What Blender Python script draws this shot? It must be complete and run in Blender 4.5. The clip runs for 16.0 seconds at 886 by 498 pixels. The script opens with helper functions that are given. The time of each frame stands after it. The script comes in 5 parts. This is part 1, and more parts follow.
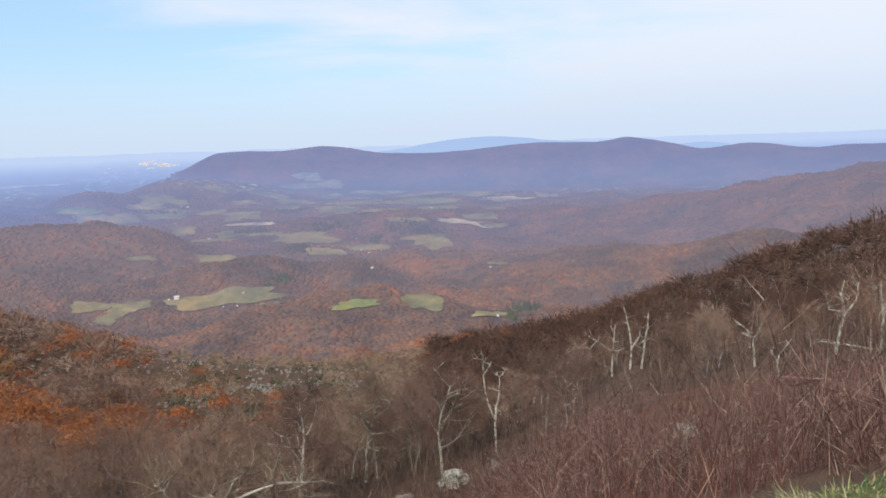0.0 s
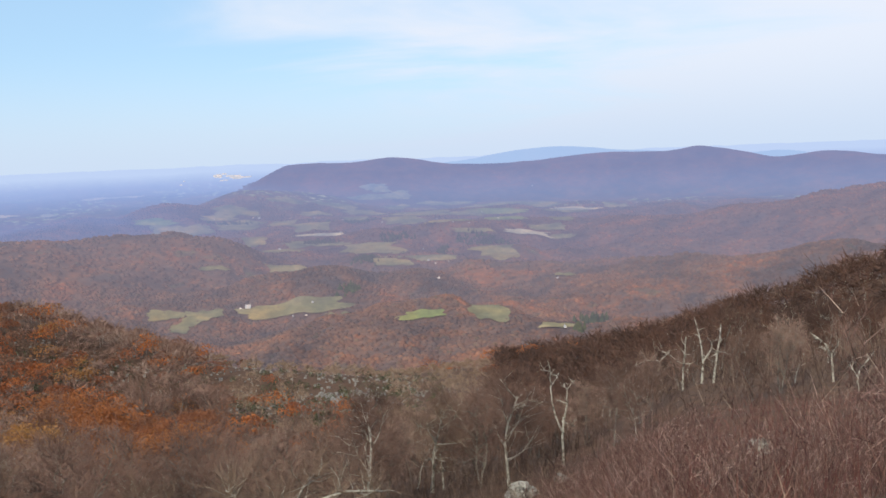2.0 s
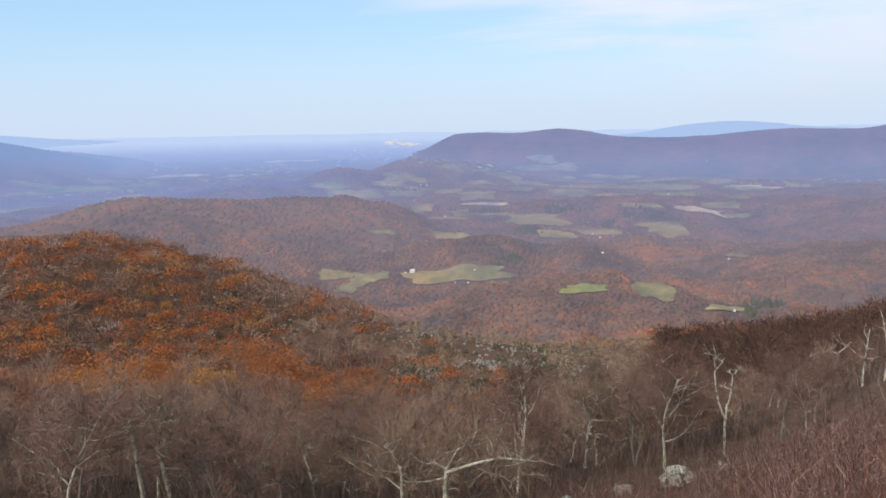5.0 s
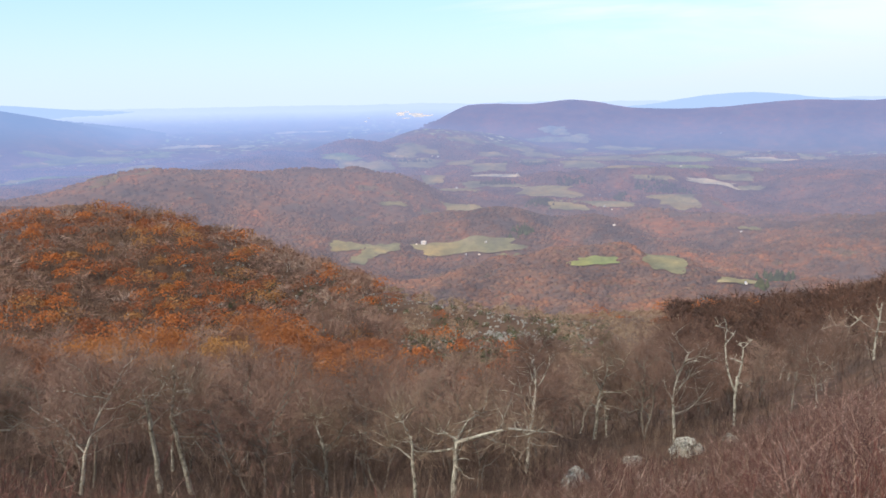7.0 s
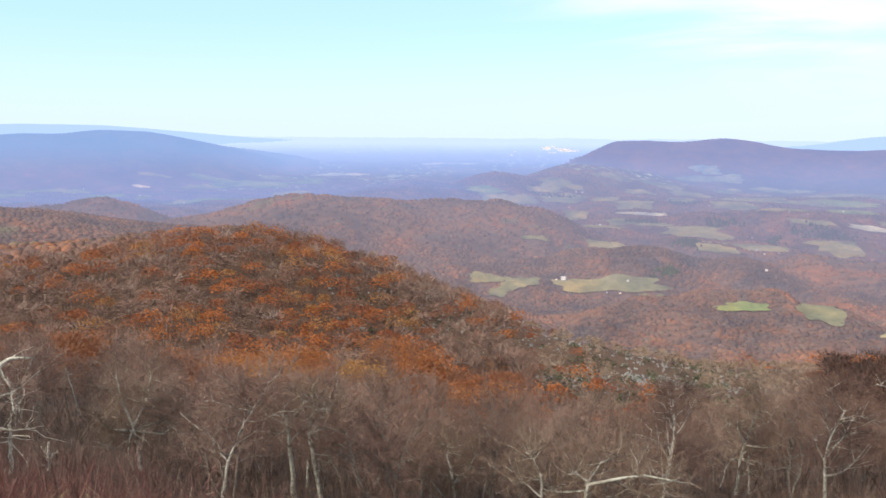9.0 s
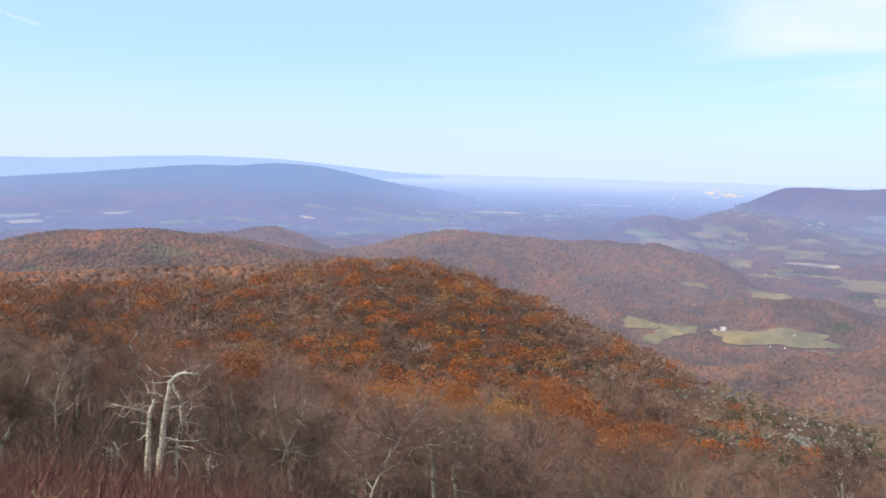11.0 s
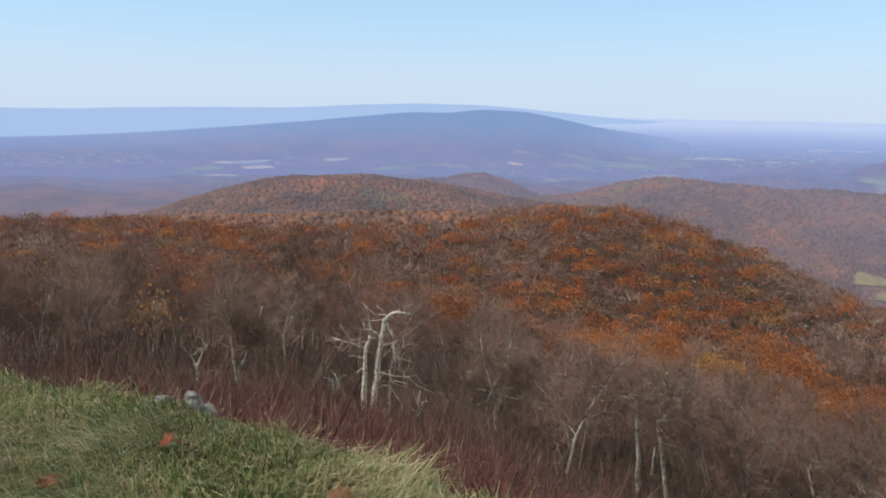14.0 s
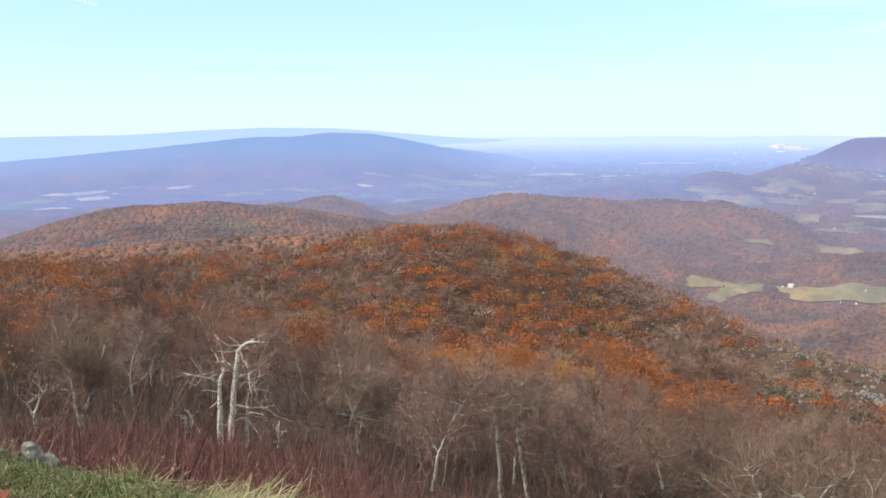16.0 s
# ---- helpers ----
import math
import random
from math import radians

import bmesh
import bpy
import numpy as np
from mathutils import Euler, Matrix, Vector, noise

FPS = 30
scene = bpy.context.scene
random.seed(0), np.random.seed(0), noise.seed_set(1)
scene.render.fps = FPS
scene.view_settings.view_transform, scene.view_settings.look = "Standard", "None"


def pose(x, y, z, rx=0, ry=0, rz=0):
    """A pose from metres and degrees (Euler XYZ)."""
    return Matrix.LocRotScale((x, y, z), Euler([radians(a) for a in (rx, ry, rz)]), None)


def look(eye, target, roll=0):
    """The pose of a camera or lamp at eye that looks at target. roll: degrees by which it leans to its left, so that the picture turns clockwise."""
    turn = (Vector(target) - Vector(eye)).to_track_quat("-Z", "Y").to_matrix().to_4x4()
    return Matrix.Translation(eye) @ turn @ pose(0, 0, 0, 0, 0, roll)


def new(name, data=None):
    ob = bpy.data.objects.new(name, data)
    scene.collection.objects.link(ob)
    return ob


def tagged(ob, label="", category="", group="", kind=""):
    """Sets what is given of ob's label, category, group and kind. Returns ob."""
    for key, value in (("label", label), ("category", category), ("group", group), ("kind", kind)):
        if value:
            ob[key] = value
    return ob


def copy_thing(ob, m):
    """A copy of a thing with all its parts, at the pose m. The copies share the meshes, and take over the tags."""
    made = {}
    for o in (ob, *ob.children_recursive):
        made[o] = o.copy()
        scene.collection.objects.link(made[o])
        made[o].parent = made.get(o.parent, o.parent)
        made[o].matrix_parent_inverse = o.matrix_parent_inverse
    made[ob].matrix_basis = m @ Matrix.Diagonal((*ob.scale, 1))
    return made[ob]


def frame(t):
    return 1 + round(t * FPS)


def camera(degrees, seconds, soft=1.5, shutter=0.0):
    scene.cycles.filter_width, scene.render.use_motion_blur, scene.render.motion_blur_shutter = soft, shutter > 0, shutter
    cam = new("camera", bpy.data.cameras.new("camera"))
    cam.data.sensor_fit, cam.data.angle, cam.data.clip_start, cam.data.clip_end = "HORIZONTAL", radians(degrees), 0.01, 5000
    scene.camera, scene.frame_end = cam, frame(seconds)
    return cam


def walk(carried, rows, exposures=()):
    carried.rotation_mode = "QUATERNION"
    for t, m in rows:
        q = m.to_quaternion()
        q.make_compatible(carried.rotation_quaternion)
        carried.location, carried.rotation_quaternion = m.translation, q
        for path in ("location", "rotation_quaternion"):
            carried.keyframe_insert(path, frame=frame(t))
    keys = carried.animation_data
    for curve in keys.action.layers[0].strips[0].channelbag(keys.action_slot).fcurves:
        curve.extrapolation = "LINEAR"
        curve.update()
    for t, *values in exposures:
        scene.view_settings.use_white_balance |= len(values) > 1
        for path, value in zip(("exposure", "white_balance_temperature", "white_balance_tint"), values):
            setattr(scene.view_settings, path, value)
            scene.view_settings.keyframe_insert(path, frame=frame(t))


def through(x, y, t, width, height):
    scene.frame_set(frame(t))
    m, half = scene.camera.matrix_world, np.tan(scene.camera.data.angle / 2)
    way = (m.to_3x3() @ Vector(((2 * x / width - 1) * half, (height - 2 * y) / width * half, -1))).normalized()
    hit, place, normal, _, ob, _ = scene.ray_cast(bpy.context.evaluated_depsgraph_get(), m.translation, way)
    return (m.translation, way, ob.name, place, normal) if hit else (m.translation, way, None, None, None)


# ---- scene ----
EYE = 1.6
# seconds, tilt, lean, turn (degrees): a slow hand-held pan from a fixed stand
PAN = [
    (0, 82.58, 1.86, -0.24),
    (0.5, 82.68, 1.78, -1.19),
    (1, 82.38, 1.61, -0.12),
    (1.5, 82.52, 1.24, 2.90),
    (2, 83.46, 2.34, 4.27),
    (2.5, 84.14, 1.76, 5.91),
    (3, 84.30, 0.05, 7.99),
    (3.5, 85.52, 1.05, 13.07),
    (4, 86.06, 0.66, 14.93),
    (4.5, 84.10, 0.65, 15.54),
    (4.7, 82.69, 0.93, 15.62),
    (6.8, 80.15, 0.90, 15.74),
    (7, 79.90, 0.98, 16.38),
    (7.5, 79.13, 0.72, 18.35),
    (8, 79.21, 0.46, 21.30),
    (8.2, 79.95, 0.36, 22.57),
    (10.3, 83.60, -1.19, 31.91),
    (10.5, 83.58, -1.12, 33.37),
    (11, 84.63, -1.85, 36.84),
    (11.5, 84.95, -1.94, 39.07),
    (12, 85.26, -1.88, 44.53),
    (12.5, 84.73, -1.08, 47.09),
    (13, 84.97, 0.06, 48.75),
    (13.5, 83.18, -0.81, 51.56),
    (14, 80.65, -1.08, 50.87),
    (14.5, 78.69, -1.09, 48.78),
    (15, 78.82, -0.61, 44.75),
    (15.5, 81.25, 0.25, 41.51),
    (16, 82.18, 0.31, 40.59),
]
cam = camera(55.5, 16.0, soft=1.6, shutter=0.4)
walk(cam, [(t, pose(0, 0, EYE, rx, ry, rz)) for t, rx, ry, rz in PAN],
     [(0.0, 0.0), (4.5, -0.02), (7.0, 0.27), (8.0, 0.38), (10.5, 0.32), (11.0, 0.22), (12.0, 0.02), (13.5, -0.06), (14.0, -0.04), (14.5, 0.14), (15.0, 0.33), (16.0, 0.42)])

# ---- sky, sun ----
SUN_EL, SUN_AZ = 38.0, -152.0   # height and bearing (0 = ahead along +y, positive to the right)
world = bpy.data.worlds.new("sky")
scene.world = world
world.use_nodes = True
wn, wl = world.node_tree.nodes, world.node_tree.links
wn.clear()


def wnode(kind, **inputs):
    n = wn.new(kind)
    for k, v in inputs.items():
        n.inputs[k.replace("_", " ")].default_value = v
    return n


sky = wn.new("ShaderNodeTexSky")
sky.sky_type, sky.sun_disc = "NISHITA", False
sky.sun_elevation, sky.sun_rotation = radians(SUN_EL), radians(SUN_AZ)
sky.altitude, sky.air_density, sky.dust_density, sky.ozone_density = 900, 1.0, 0.4, 2.5
coord = wn.new("ShaderNodeTexCoord")
# high thin cloud: noise on the plane of the cloud deck (direction divided by its height)
sep = wn.new("ShaderNodeSeparateXYZ")
wl.new(coord.outputs["Generated"], sep.inputs[0])
lift = wnode("ShaderNodeMath")
lift.operation = "ADD"
lift.inputs[1].default_value = 0.22
wl.new(sep.outputs["Z"], lift.inputs[0])
deck = wn.new("ShaderNodeVectorMath")
deck.operation = "DIVIDE"
wl.new(coord.outputs["Generated"], deck.inputs[0])
wl.new(lift.outputs[0], deck.inputs[1])
turn = wn.new("ShaderNodeMapping")
turn.inputs["Rotation"].default_value = (0, 0, radians(28))
turn.inputs["Scale"].default_value = (0.55, 1.5, 1.0)
turn.inputs["Location"].default_value = (0.3, 1.1, 0)
wl.new(deck.outputs[0], turn.inputs[0])
cirrus = wnode("ShaderNodeTexNoise", Scale=0.9, Detail=6.0, Roughness=0.55, Distortion=0.6)
wl.new(turn.outputs[0], cirrus.inputs["Vector"])
# more cloud towards the right of the view
side = wn.new("ShaderNodeMath")
side.operation = "MULTIPLY_ADD"
side.inputs[1].default_value, side.inputs[2].default_value = 0.72, 0.12
wl.new(sep.outputs["X"], side.inputs[0])
mass = wn.new("ShaderNodeMath")
mass.operation = "ADD"
wl.new(cirrus.outputs["Fac"], mass.inputs[0])
wl.new(side.outputs[0], mass.inputs[1])
veil = wn.new("ShaderNodeMapRange")
veil.interpolation_type = "SMOOTHSTEP"
veil.inputs["From Min"].default_value, veil.inputs["From Max"].default_value = 0.42, 0.72
veil.inputs["To Min"].default_value, veil.inputs["To Max"].default_value = 0.05, 0.92
wl.new(mass.outputs[0], veil.inputs[0])
blend = wn.new("ShaderNodeMix")
blend.data_type = "RGBA"
blend.inputs["B"].default_value = (7.0, 7.35, 8.2, 1)
wl.new(veil.outputs[0], blend.inputs["Factor"])
thin = wn.new("ShaderNodeMix")
thin.data_type = "RGBA"
thin.inputs["Factor"].default_value = 0.55
thin.inputs["B"].default_value = (4.5, 7.2, 9.9, 1)
wl.new(sky.outputs[0], thin.inputs["A"])
wl.new(thin.outputs["Result"], blend.inputs["A"])
# whitish haze low over the horizon
low = wn.new("ShaderNodeMapRange")
low.interpolation_type = "SMOOTHSTEP"
low.inputs["From Min"].default_value, low.inputs["From Max"].default_value = -0.02, 0.13
low.inputs["To Min"].default_value, low.inputs["To Max"].default_value = 0.95, 0.0
wl.new(sep.outputs["Z"], low.inputs[0])
hazy = wn.new("ShaderNodeMix")
hazy.data_type = "RGBA"
hazy.inputs["B"].default_value = (5.2, 6.2, 7.7, 1)
wl.new(low.outputs[0], hazy.inputs["Factor"])
wl.new(blend.outputs["Result"], hazy.inputs["A"])
back = wnode("ShaderNodeBackground", Strength=0.12)
wl.new(hazy.outputs["Result"], back.inputs["Color"])
wout = wn.new("ShaderNodeOutputWorld")
wl.new(back.outputs[0], wout.inputs["Surface"])

lamp = bpy.data.lights.new("sun", "SUN")
lamp.energy, lamp.angle, lamp.color = 4.3, radians(1.5), (1.0, 0.91, 0.77)
sun = new("sun", lamp)
sun_dir = Vector((math.sin(radians(SUN_AZ)) * math.cos(radians(SUN_EL)), math.cos(radians(SUN_AZ)) * math.cos(radians(SUN_EL)), math.sin(radians(SUN_EL))))
sun.matrix_world = look(sun_dir * 50, (0, 0, 0))


# ---- materials ----
def material(name):
    m = bpy.data.materials.new(name)
    m.use_nodes = True
    m.node_tree.nodes.clear()
    return m, m.node_tree.nodes, m.node_tree.links


def ramp(nodes, links, source, stops):
    r = nodes.new("ShaderNodeValToRGB")
    els = r.color_ramp.elements
    while len(els) < len(stops):
        els.new(0.5)
    for e, (p, c) in zip(els, stops):
        e.position, e.color = p, (*c, 1)
    links.new(source, r.inputs[0])
    return r.outputs[0]


def grain(nodes, links, scale, detail=4.0, rough=0.6, vector=None, stretch=None):
    n = nodes.new("ShaderNodeTexNoise")
    n.inputs["Scale"].default_value, n.inputs["Detail"].default_value, n.inputs["Roughness"].default_value = scale, detail, rough
    if vector is None:
        vector = nodes.new("ShaderNodeNewGeometry").outputs["Position"]
    if stretch:
        mp = nodes.new("ShaderNodeMapping")
        mp.inputs["Scale"].default_value = stretch
        links.new(vector, mp.inputs[0])
        vector = mp.outputs[0]
    links.new(vector, n.inputs["Vector"])
    return n.outputs["Fac"]


def mixed(nodes, links, fac, a, b, how="MIX"):
    m = nodes.new("ShaderNodeMix")
    m.data_type, m.blend_type = "RGBA", how
    for key, v in (("Factor", fac), ("A", a), ("B", b)):
        if isinstance(v, (int, float)):
            m.inputs[key].default_value = v
        elif isinstance(v, tuple):
            m.inputs[key].default_value = (*v, 1)
        else:
            links.new(v, m.inputs[key])
    return m.outputs["Result"]


def sums(nodes, links, op, a, b, clamp=False):
    m = nodes.new("ShaderNodeMath")
    m.operation, m.use_clamp = op, clamp
    for i, v in enumerate((a, b)):
        if isinstance(v, (int, float)):
            m.inputs[i].default_value = v
        else:
            links.new(v, m.inputs[i])
    return m.outputs[0]


def finish(m, nodes, links, colour, rough=0.85, bump=None, depth=0.02, through=0.0):
    s = nodes.new("ShaderNodeBsdfPrincipled")
    s.inputs["Roughness"].default_value = rough
    s.inputs["Specular IOR Level"].default_value = 0.25
    links.new(colour, s.inputs["Base Color"])
    if bump is not None:
        b = nodes.new("ShaderNodeBump")
        b.inputs["Strength"].default_value, b.inputs["Distance"].default_value = 0.8, depth
        links.new(bump, b.inputs["Height"])
        links.new(b.outputs[0], s.inputs["Normal"])
    last = s.outputs[0]
    if through:
        t = nodes.new("ShaderNodeBsdfTranslucent")
        links.new(colour, t.inputs["Color"])
        k = nodes.new("ShaderNodeMixShader")
        k.inputs[0].default_value = through
        links.new(last, k.inputs[1])
        links.new(t.outputs[0], k.inputs[2])
        last = k.outputs[0]
    o = nodes.new("ShaderNodeOutputMaterial")
    links.new(last, o.inputs["Surface"])
    return m


def per_object(nodes):
    return nodes.new("ShaderNodeObjectInfo").outputs["Random"]


def per_island(nodes):
    return nodes.new("ShaderNodeNewGeometry").outputs["Random Per Island"]


def per_patch(nodes):
    """Patches about as wide as a tree's crown."""
    n = nodes.new("ShaderNodeTexNoise")
    n.inputs["Scale"].default_value, n.inputs["Detail"].default_value = 0.11, 2.0
    g = nodes.new("ShaderNodeNewGeometry")
    g.id_data.links.new(g.outputs["Position"], n.inputs["Vector"])
    return n.outputs["Fac"]


def bark_material(name, dark, light, patch=9.0):
    m, n, l = material(name)
    g = grain(n, l, patch, 6, 0.65)
    streak = grain(n, l, 30, 3, 0.6, stretch=(1, 1, 0.15))
    c = ramp(n, l, g, [(0.36, dark), (0.52, light), (0.75, tuple(min(1, v * 1.25) for v in light))])
    c = mixed(n, l, 0.5, c, ramp(n, l, streak, [(0.3, (0.35, 0.33, 0.3)), (0.65, (1, 1, 1))]), "MULTIPLY")
    return finish(m, n, l, c, 0.9, g, 0.02)


def varied_material(name, stops, random_from, rough=0.85, through=0.0, scale=1.3):
    """Colour by a random number for each piece, with a finer grain over it."""
    m, n, l = material(name)
    r = random_from(n)
    c = ramp(n, l, r, stops)
    g = grain(n, l, scale, 4, 0.65)
    c = mixed(n, l, 0.55, c, ramp(n, l, g, [(0.3, (0.45, 0.42, 0.4)), (0.7, (1.25, 1.2, 1.15))]), "MULTIPLY")
    return finish(m, n, l, c, rough, None, 0.02, through)


def painted_haze_material(name, stops, random_from=None, scale=0.006, fine=0.05, own_haze=None, patches=False, west_haze=0.80):
    """Backdrop country with haze painted in: emission by distance stands in for lit atmosphere."""
    m, n, l = material(name)
    geo = n.new("ShaderNodeNewGeometry").outputs["Position"]
    src = grain(n, l, scale, 7, 0.66)
    c = ramp(n, l, src, stops)
    if random_from:
        # one crown rust, the next bare and grey
        c = mixed(n, l, 0.4, c, ramp(n, l, random_from(n), [(0.0, (0.5, 0.52, 0.6)), (0.3, (0.8, 0.78, 0.8)), (0.6, (1.05, 0.98, 0.92)), (0.82, (1.5, 1.15, 0.85)), (0.93, (1.55, 1.45, 1.1)), (0.975, (0.55, 0.8, 0.5)), (1.0, (0.4, 0.6, 0.4))]), "MULTIPLY")
    big = grain(n, l, scale * 0.7, 5, 0.6)
    c = mixed(n, l, 1.0, c, ramp(n, l, big, [(0.36, (0.58, 0.64, 0.74)), (0.45, (0.86, 0.85, 0.88)), (0.54, (1.14, 1.02, 0.94)), (0.64, (1.5, 1.14, 0.88))]), "MULTIPLY")
    tiny = grain(n, l, fine, 4, 0.75)
    c = mixed(n, l, 0.45, c, ramp(n, l, tiny, [(0.32, (0.3, 0.3, 0.33)), (0.5, (0.9, 0.88, 0.86)), (0.68, (1.6, 1.5, 1.4))]), "MULTIPLY")
    if patches:
        farm = ramp(n, l, grain(n, l, 0.030, 3, 0.5, stretch=(1, 1, 0)), [(0.56, (0,) * 3), (0.60, (1,) * 3)])
        some = ramp(n, l, grain(n, l, 0.0035, 2, 0.5), [(0.42, (0,) * 3), (0.56, (1,) * 3)])
        wide = n.new("ShaderNodeVectorMath")
        wide.operation = "LENGTH"
        l.new(geo, wide.inputs[0])
        out = ramp(n, l, sums(n, l, "MULTIPLY", wide.outputs["Value"], 0.0002, True), [(0.74, (0,) * 3), (0.80, (1,) * 3)])
        mask = mixed(n, l, 1.0, mixed(n, l, 1.0, farm, some, "MULTIPLY"), out, "MULTIPLY")
        tint = ramp(n, l, grain(n, l, 0.03, 1, 0.5), [(0.4, (0.3, 0.36, 0.15)), (0.55, (0.46, 0.45, 0.25)), (0.66, (0.62, 0.55, 0.4))])
        c = mixed(n, l, mask, c, tint)
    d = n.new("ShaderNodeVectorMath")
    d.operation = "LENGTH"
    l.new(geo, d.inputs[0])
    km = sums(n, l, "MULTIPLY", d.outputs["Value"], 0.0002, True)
    amount, colour = ramp(n, l, km, HAZE_SHARE), ramp(n, l, km, HAZE_COLOUR)
    # extra haze painted over the western plain so it looks further off than the valley
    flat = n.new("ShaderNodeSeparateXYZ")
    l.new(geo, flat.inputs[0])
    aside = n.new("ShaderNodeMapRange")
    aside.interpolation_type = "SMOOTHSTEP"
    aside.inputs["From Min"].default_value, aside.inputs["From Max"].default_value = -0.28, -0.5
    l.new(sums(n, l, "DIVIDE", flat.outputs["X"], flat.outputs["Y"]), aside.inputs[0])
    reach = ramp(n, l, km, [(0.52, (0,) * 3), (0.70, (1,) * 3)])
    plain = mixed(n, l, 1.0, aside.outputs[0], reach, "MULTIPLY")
    amount = mixed(n, l, 1.0, amount, mixed(n, l, plain, (0.0,) * 3, (west_haze,) * 3), "LIGHTEN")
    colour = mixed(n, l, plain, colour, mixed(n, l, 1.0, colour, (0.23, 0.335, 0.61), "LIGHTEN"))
    if own_haze:
        # override: the material's own haze glow, painted in by height up its slopes
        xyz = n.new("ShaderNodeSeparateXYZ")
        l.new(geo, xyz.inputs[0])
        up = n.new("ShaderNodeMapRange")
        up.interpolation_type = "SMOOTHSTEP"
        up.inputs["From Min"].default_value, up.inputs["From Max"].default_value = own_haze[2], own_haze[3]
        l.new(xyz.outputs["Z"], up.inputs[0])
        amount = mixed(n, l, up.outputs[0], amount, (own_haze[0],) * 3)
        colour = mixed(n, l, up.outputs[0], colour, own_haze[1])
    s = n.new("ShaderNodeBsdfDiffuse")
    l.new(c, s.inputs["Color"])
    # haze glow: emission mixed over the lit colour
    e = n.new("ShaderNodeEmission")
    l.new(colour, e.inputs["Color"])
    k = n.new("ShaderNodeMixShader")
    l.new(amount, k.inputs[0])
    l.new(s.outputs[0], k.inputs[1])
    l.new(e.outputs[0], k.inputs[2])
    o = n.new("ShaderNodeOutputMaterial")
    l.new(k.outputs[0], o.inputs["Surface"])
    return m


# share and colour of the painted haze glow, by distance in units of 5 km
HAZE_SHARE = [(0.10, (0.0,) * 3), (0.16, (0.12,) * 3), (0.22, (0.23,) * 3), (0.29, (0.38,) * 3), (0.37, (0.55,) * 3), (0.45, (0.62,) * 3), (0.62, (0.68,) * 3), (0.80, (0.75,) * 3), (0.90, (0.84,) * 3), (0.955, (0.94,) * 3), (0.98, (0.985,) * 3)]
HAZE_COLOUR = [(0.15, (0.215, 0.19, 0.205)), (0.27, (0.23, 0.212, 0.26)), (0.38, (0.255, 0.25, 0.335)), (0.5, (0.25, 0.255, 0.38)), (0.75, (0.26, 0.295, 0.475)), (0.88, (0.265, 0.355, 0.63)), (0.93, (0.31, 0.425, 0.75)), (0.955, (0.38, 0.505, 0.84)), (0.98, (0.54, 0.67, 0.94))]

BARK_PALE = bark_material("pale_bark", (0.10, 0.09, 0.07), (0.46, 0.44, 0.38))
BARK_LICHEN = bark_material("lichened_bark", (0.075, 0.065, 0.05), (0.42, 0.40, 0.34), 4.5)
BARK_GREY = bark_material("grey_bark", (0.06, 0.05, 0.04), (0.22, 0.20, 0.17))
BARK_BIRCH = bark_material("birch_bark", (0.18, 0.155, 0.115), (0.64, 0.60, 0.49), 14)
TWIGS = varied_material("twigs", [(0.0, (0.11, 0.066, 0.052)), (0.35, (0.165, 0.103, 0.08)), (0.7, (0.215, 0.13, 0.10)), (1.0, (0.28, 0.195, 0.155))], per_object)
TWIGS_PALE = varied_material("pale_twigs", [(0.0, (0.16, 0.11, 0.08)), (1.0, (0.25, 0.18, 0.13))], per_object)
# brown undergrowth, darkened so its colour carries the shade under the trees
TWIGS_BRUSH = varied_material("brush_twigs", [(0.0, (0.04, 0.025, 0.02)), (0.6, (0.085, 0.053, 0.042)), (0.9, (0.16, 0.115, 0.088)), (1.0, (0.30, 0.24, 0.185))], per_island)
TWIGS_DARK = varied_material("dark_twigs", [(0.3, (0.038, 0.023, 0.018)), (0.45, (0.06, 0.035, 0.027)), (0.58, (0.098, 0.05, 0.034)), (0.7, (0.12, 0.084, 0.066))], per_patch)
STRAW = varied_material("straw", [(0.0, (0.22, 0.17, 0.085)), (0.6, (0.38, 0.30, 0.17)), (1.0, (0.58, 0.49, 0.33))], per_island, 0.6, 0.2, 6)
TWIGS_STUFF = varied_material("far_twigs", [(0.3, (0.16, 0.105, 0.085)), (0.45, (0.21, 0.13, 0.10)), (0.58, (0.25, 0.16, 0.125)), (0.7, (0.32, 0.245, 0.205))], per_patch)
LEAVES = varied_material("oak_leaves", [(0.0, (0.20, 0.125, 0.09)), (0.3, (0.27, 0.125, 0.07)), (0.6, (0.33, 0.125, 0.052)), (0.85, (0.41, 0.16, 0.05)), (1.0, (0.42, 0.22, 0.075))], per_object, 0.6, 0.42)
LEAF_TINTS = {
    "rust": ((0.22, 0.082, 0.038), (0.34, 0.11, 0.042)),
    "orange": ((0.31, 0.105, 0.034), (0.47, 0.155, 0.042)),
    "russet": ((0.17, 0.09, 0.06), (0.26, 0.12, 0.07)),
    "tawny": ((0.27, 0.13, 0.05), (0.40, 0.195, 0.07)),
    "brown": ((0.14, 0.09, 0.068), (0.22, 0.14, 0.10)),
}
LEAF_MATS = {k: varied_material(k + "_leaves", [(0.0, lo), (1.0, hi)], per_island, 0.6, 0.28) for k, (lo, hi) in LEAF_TINTS.items()}
CANES = varied_material("red_canes", [(0.0, (0.06, 0.02, 0.017)), (0.6, (0.135, 0.046, 0.039)), (0.88, (0.20, 0.10, 0.08)), (1.0, (0.36, 0.27, 0.2))], per_island, 0.7)
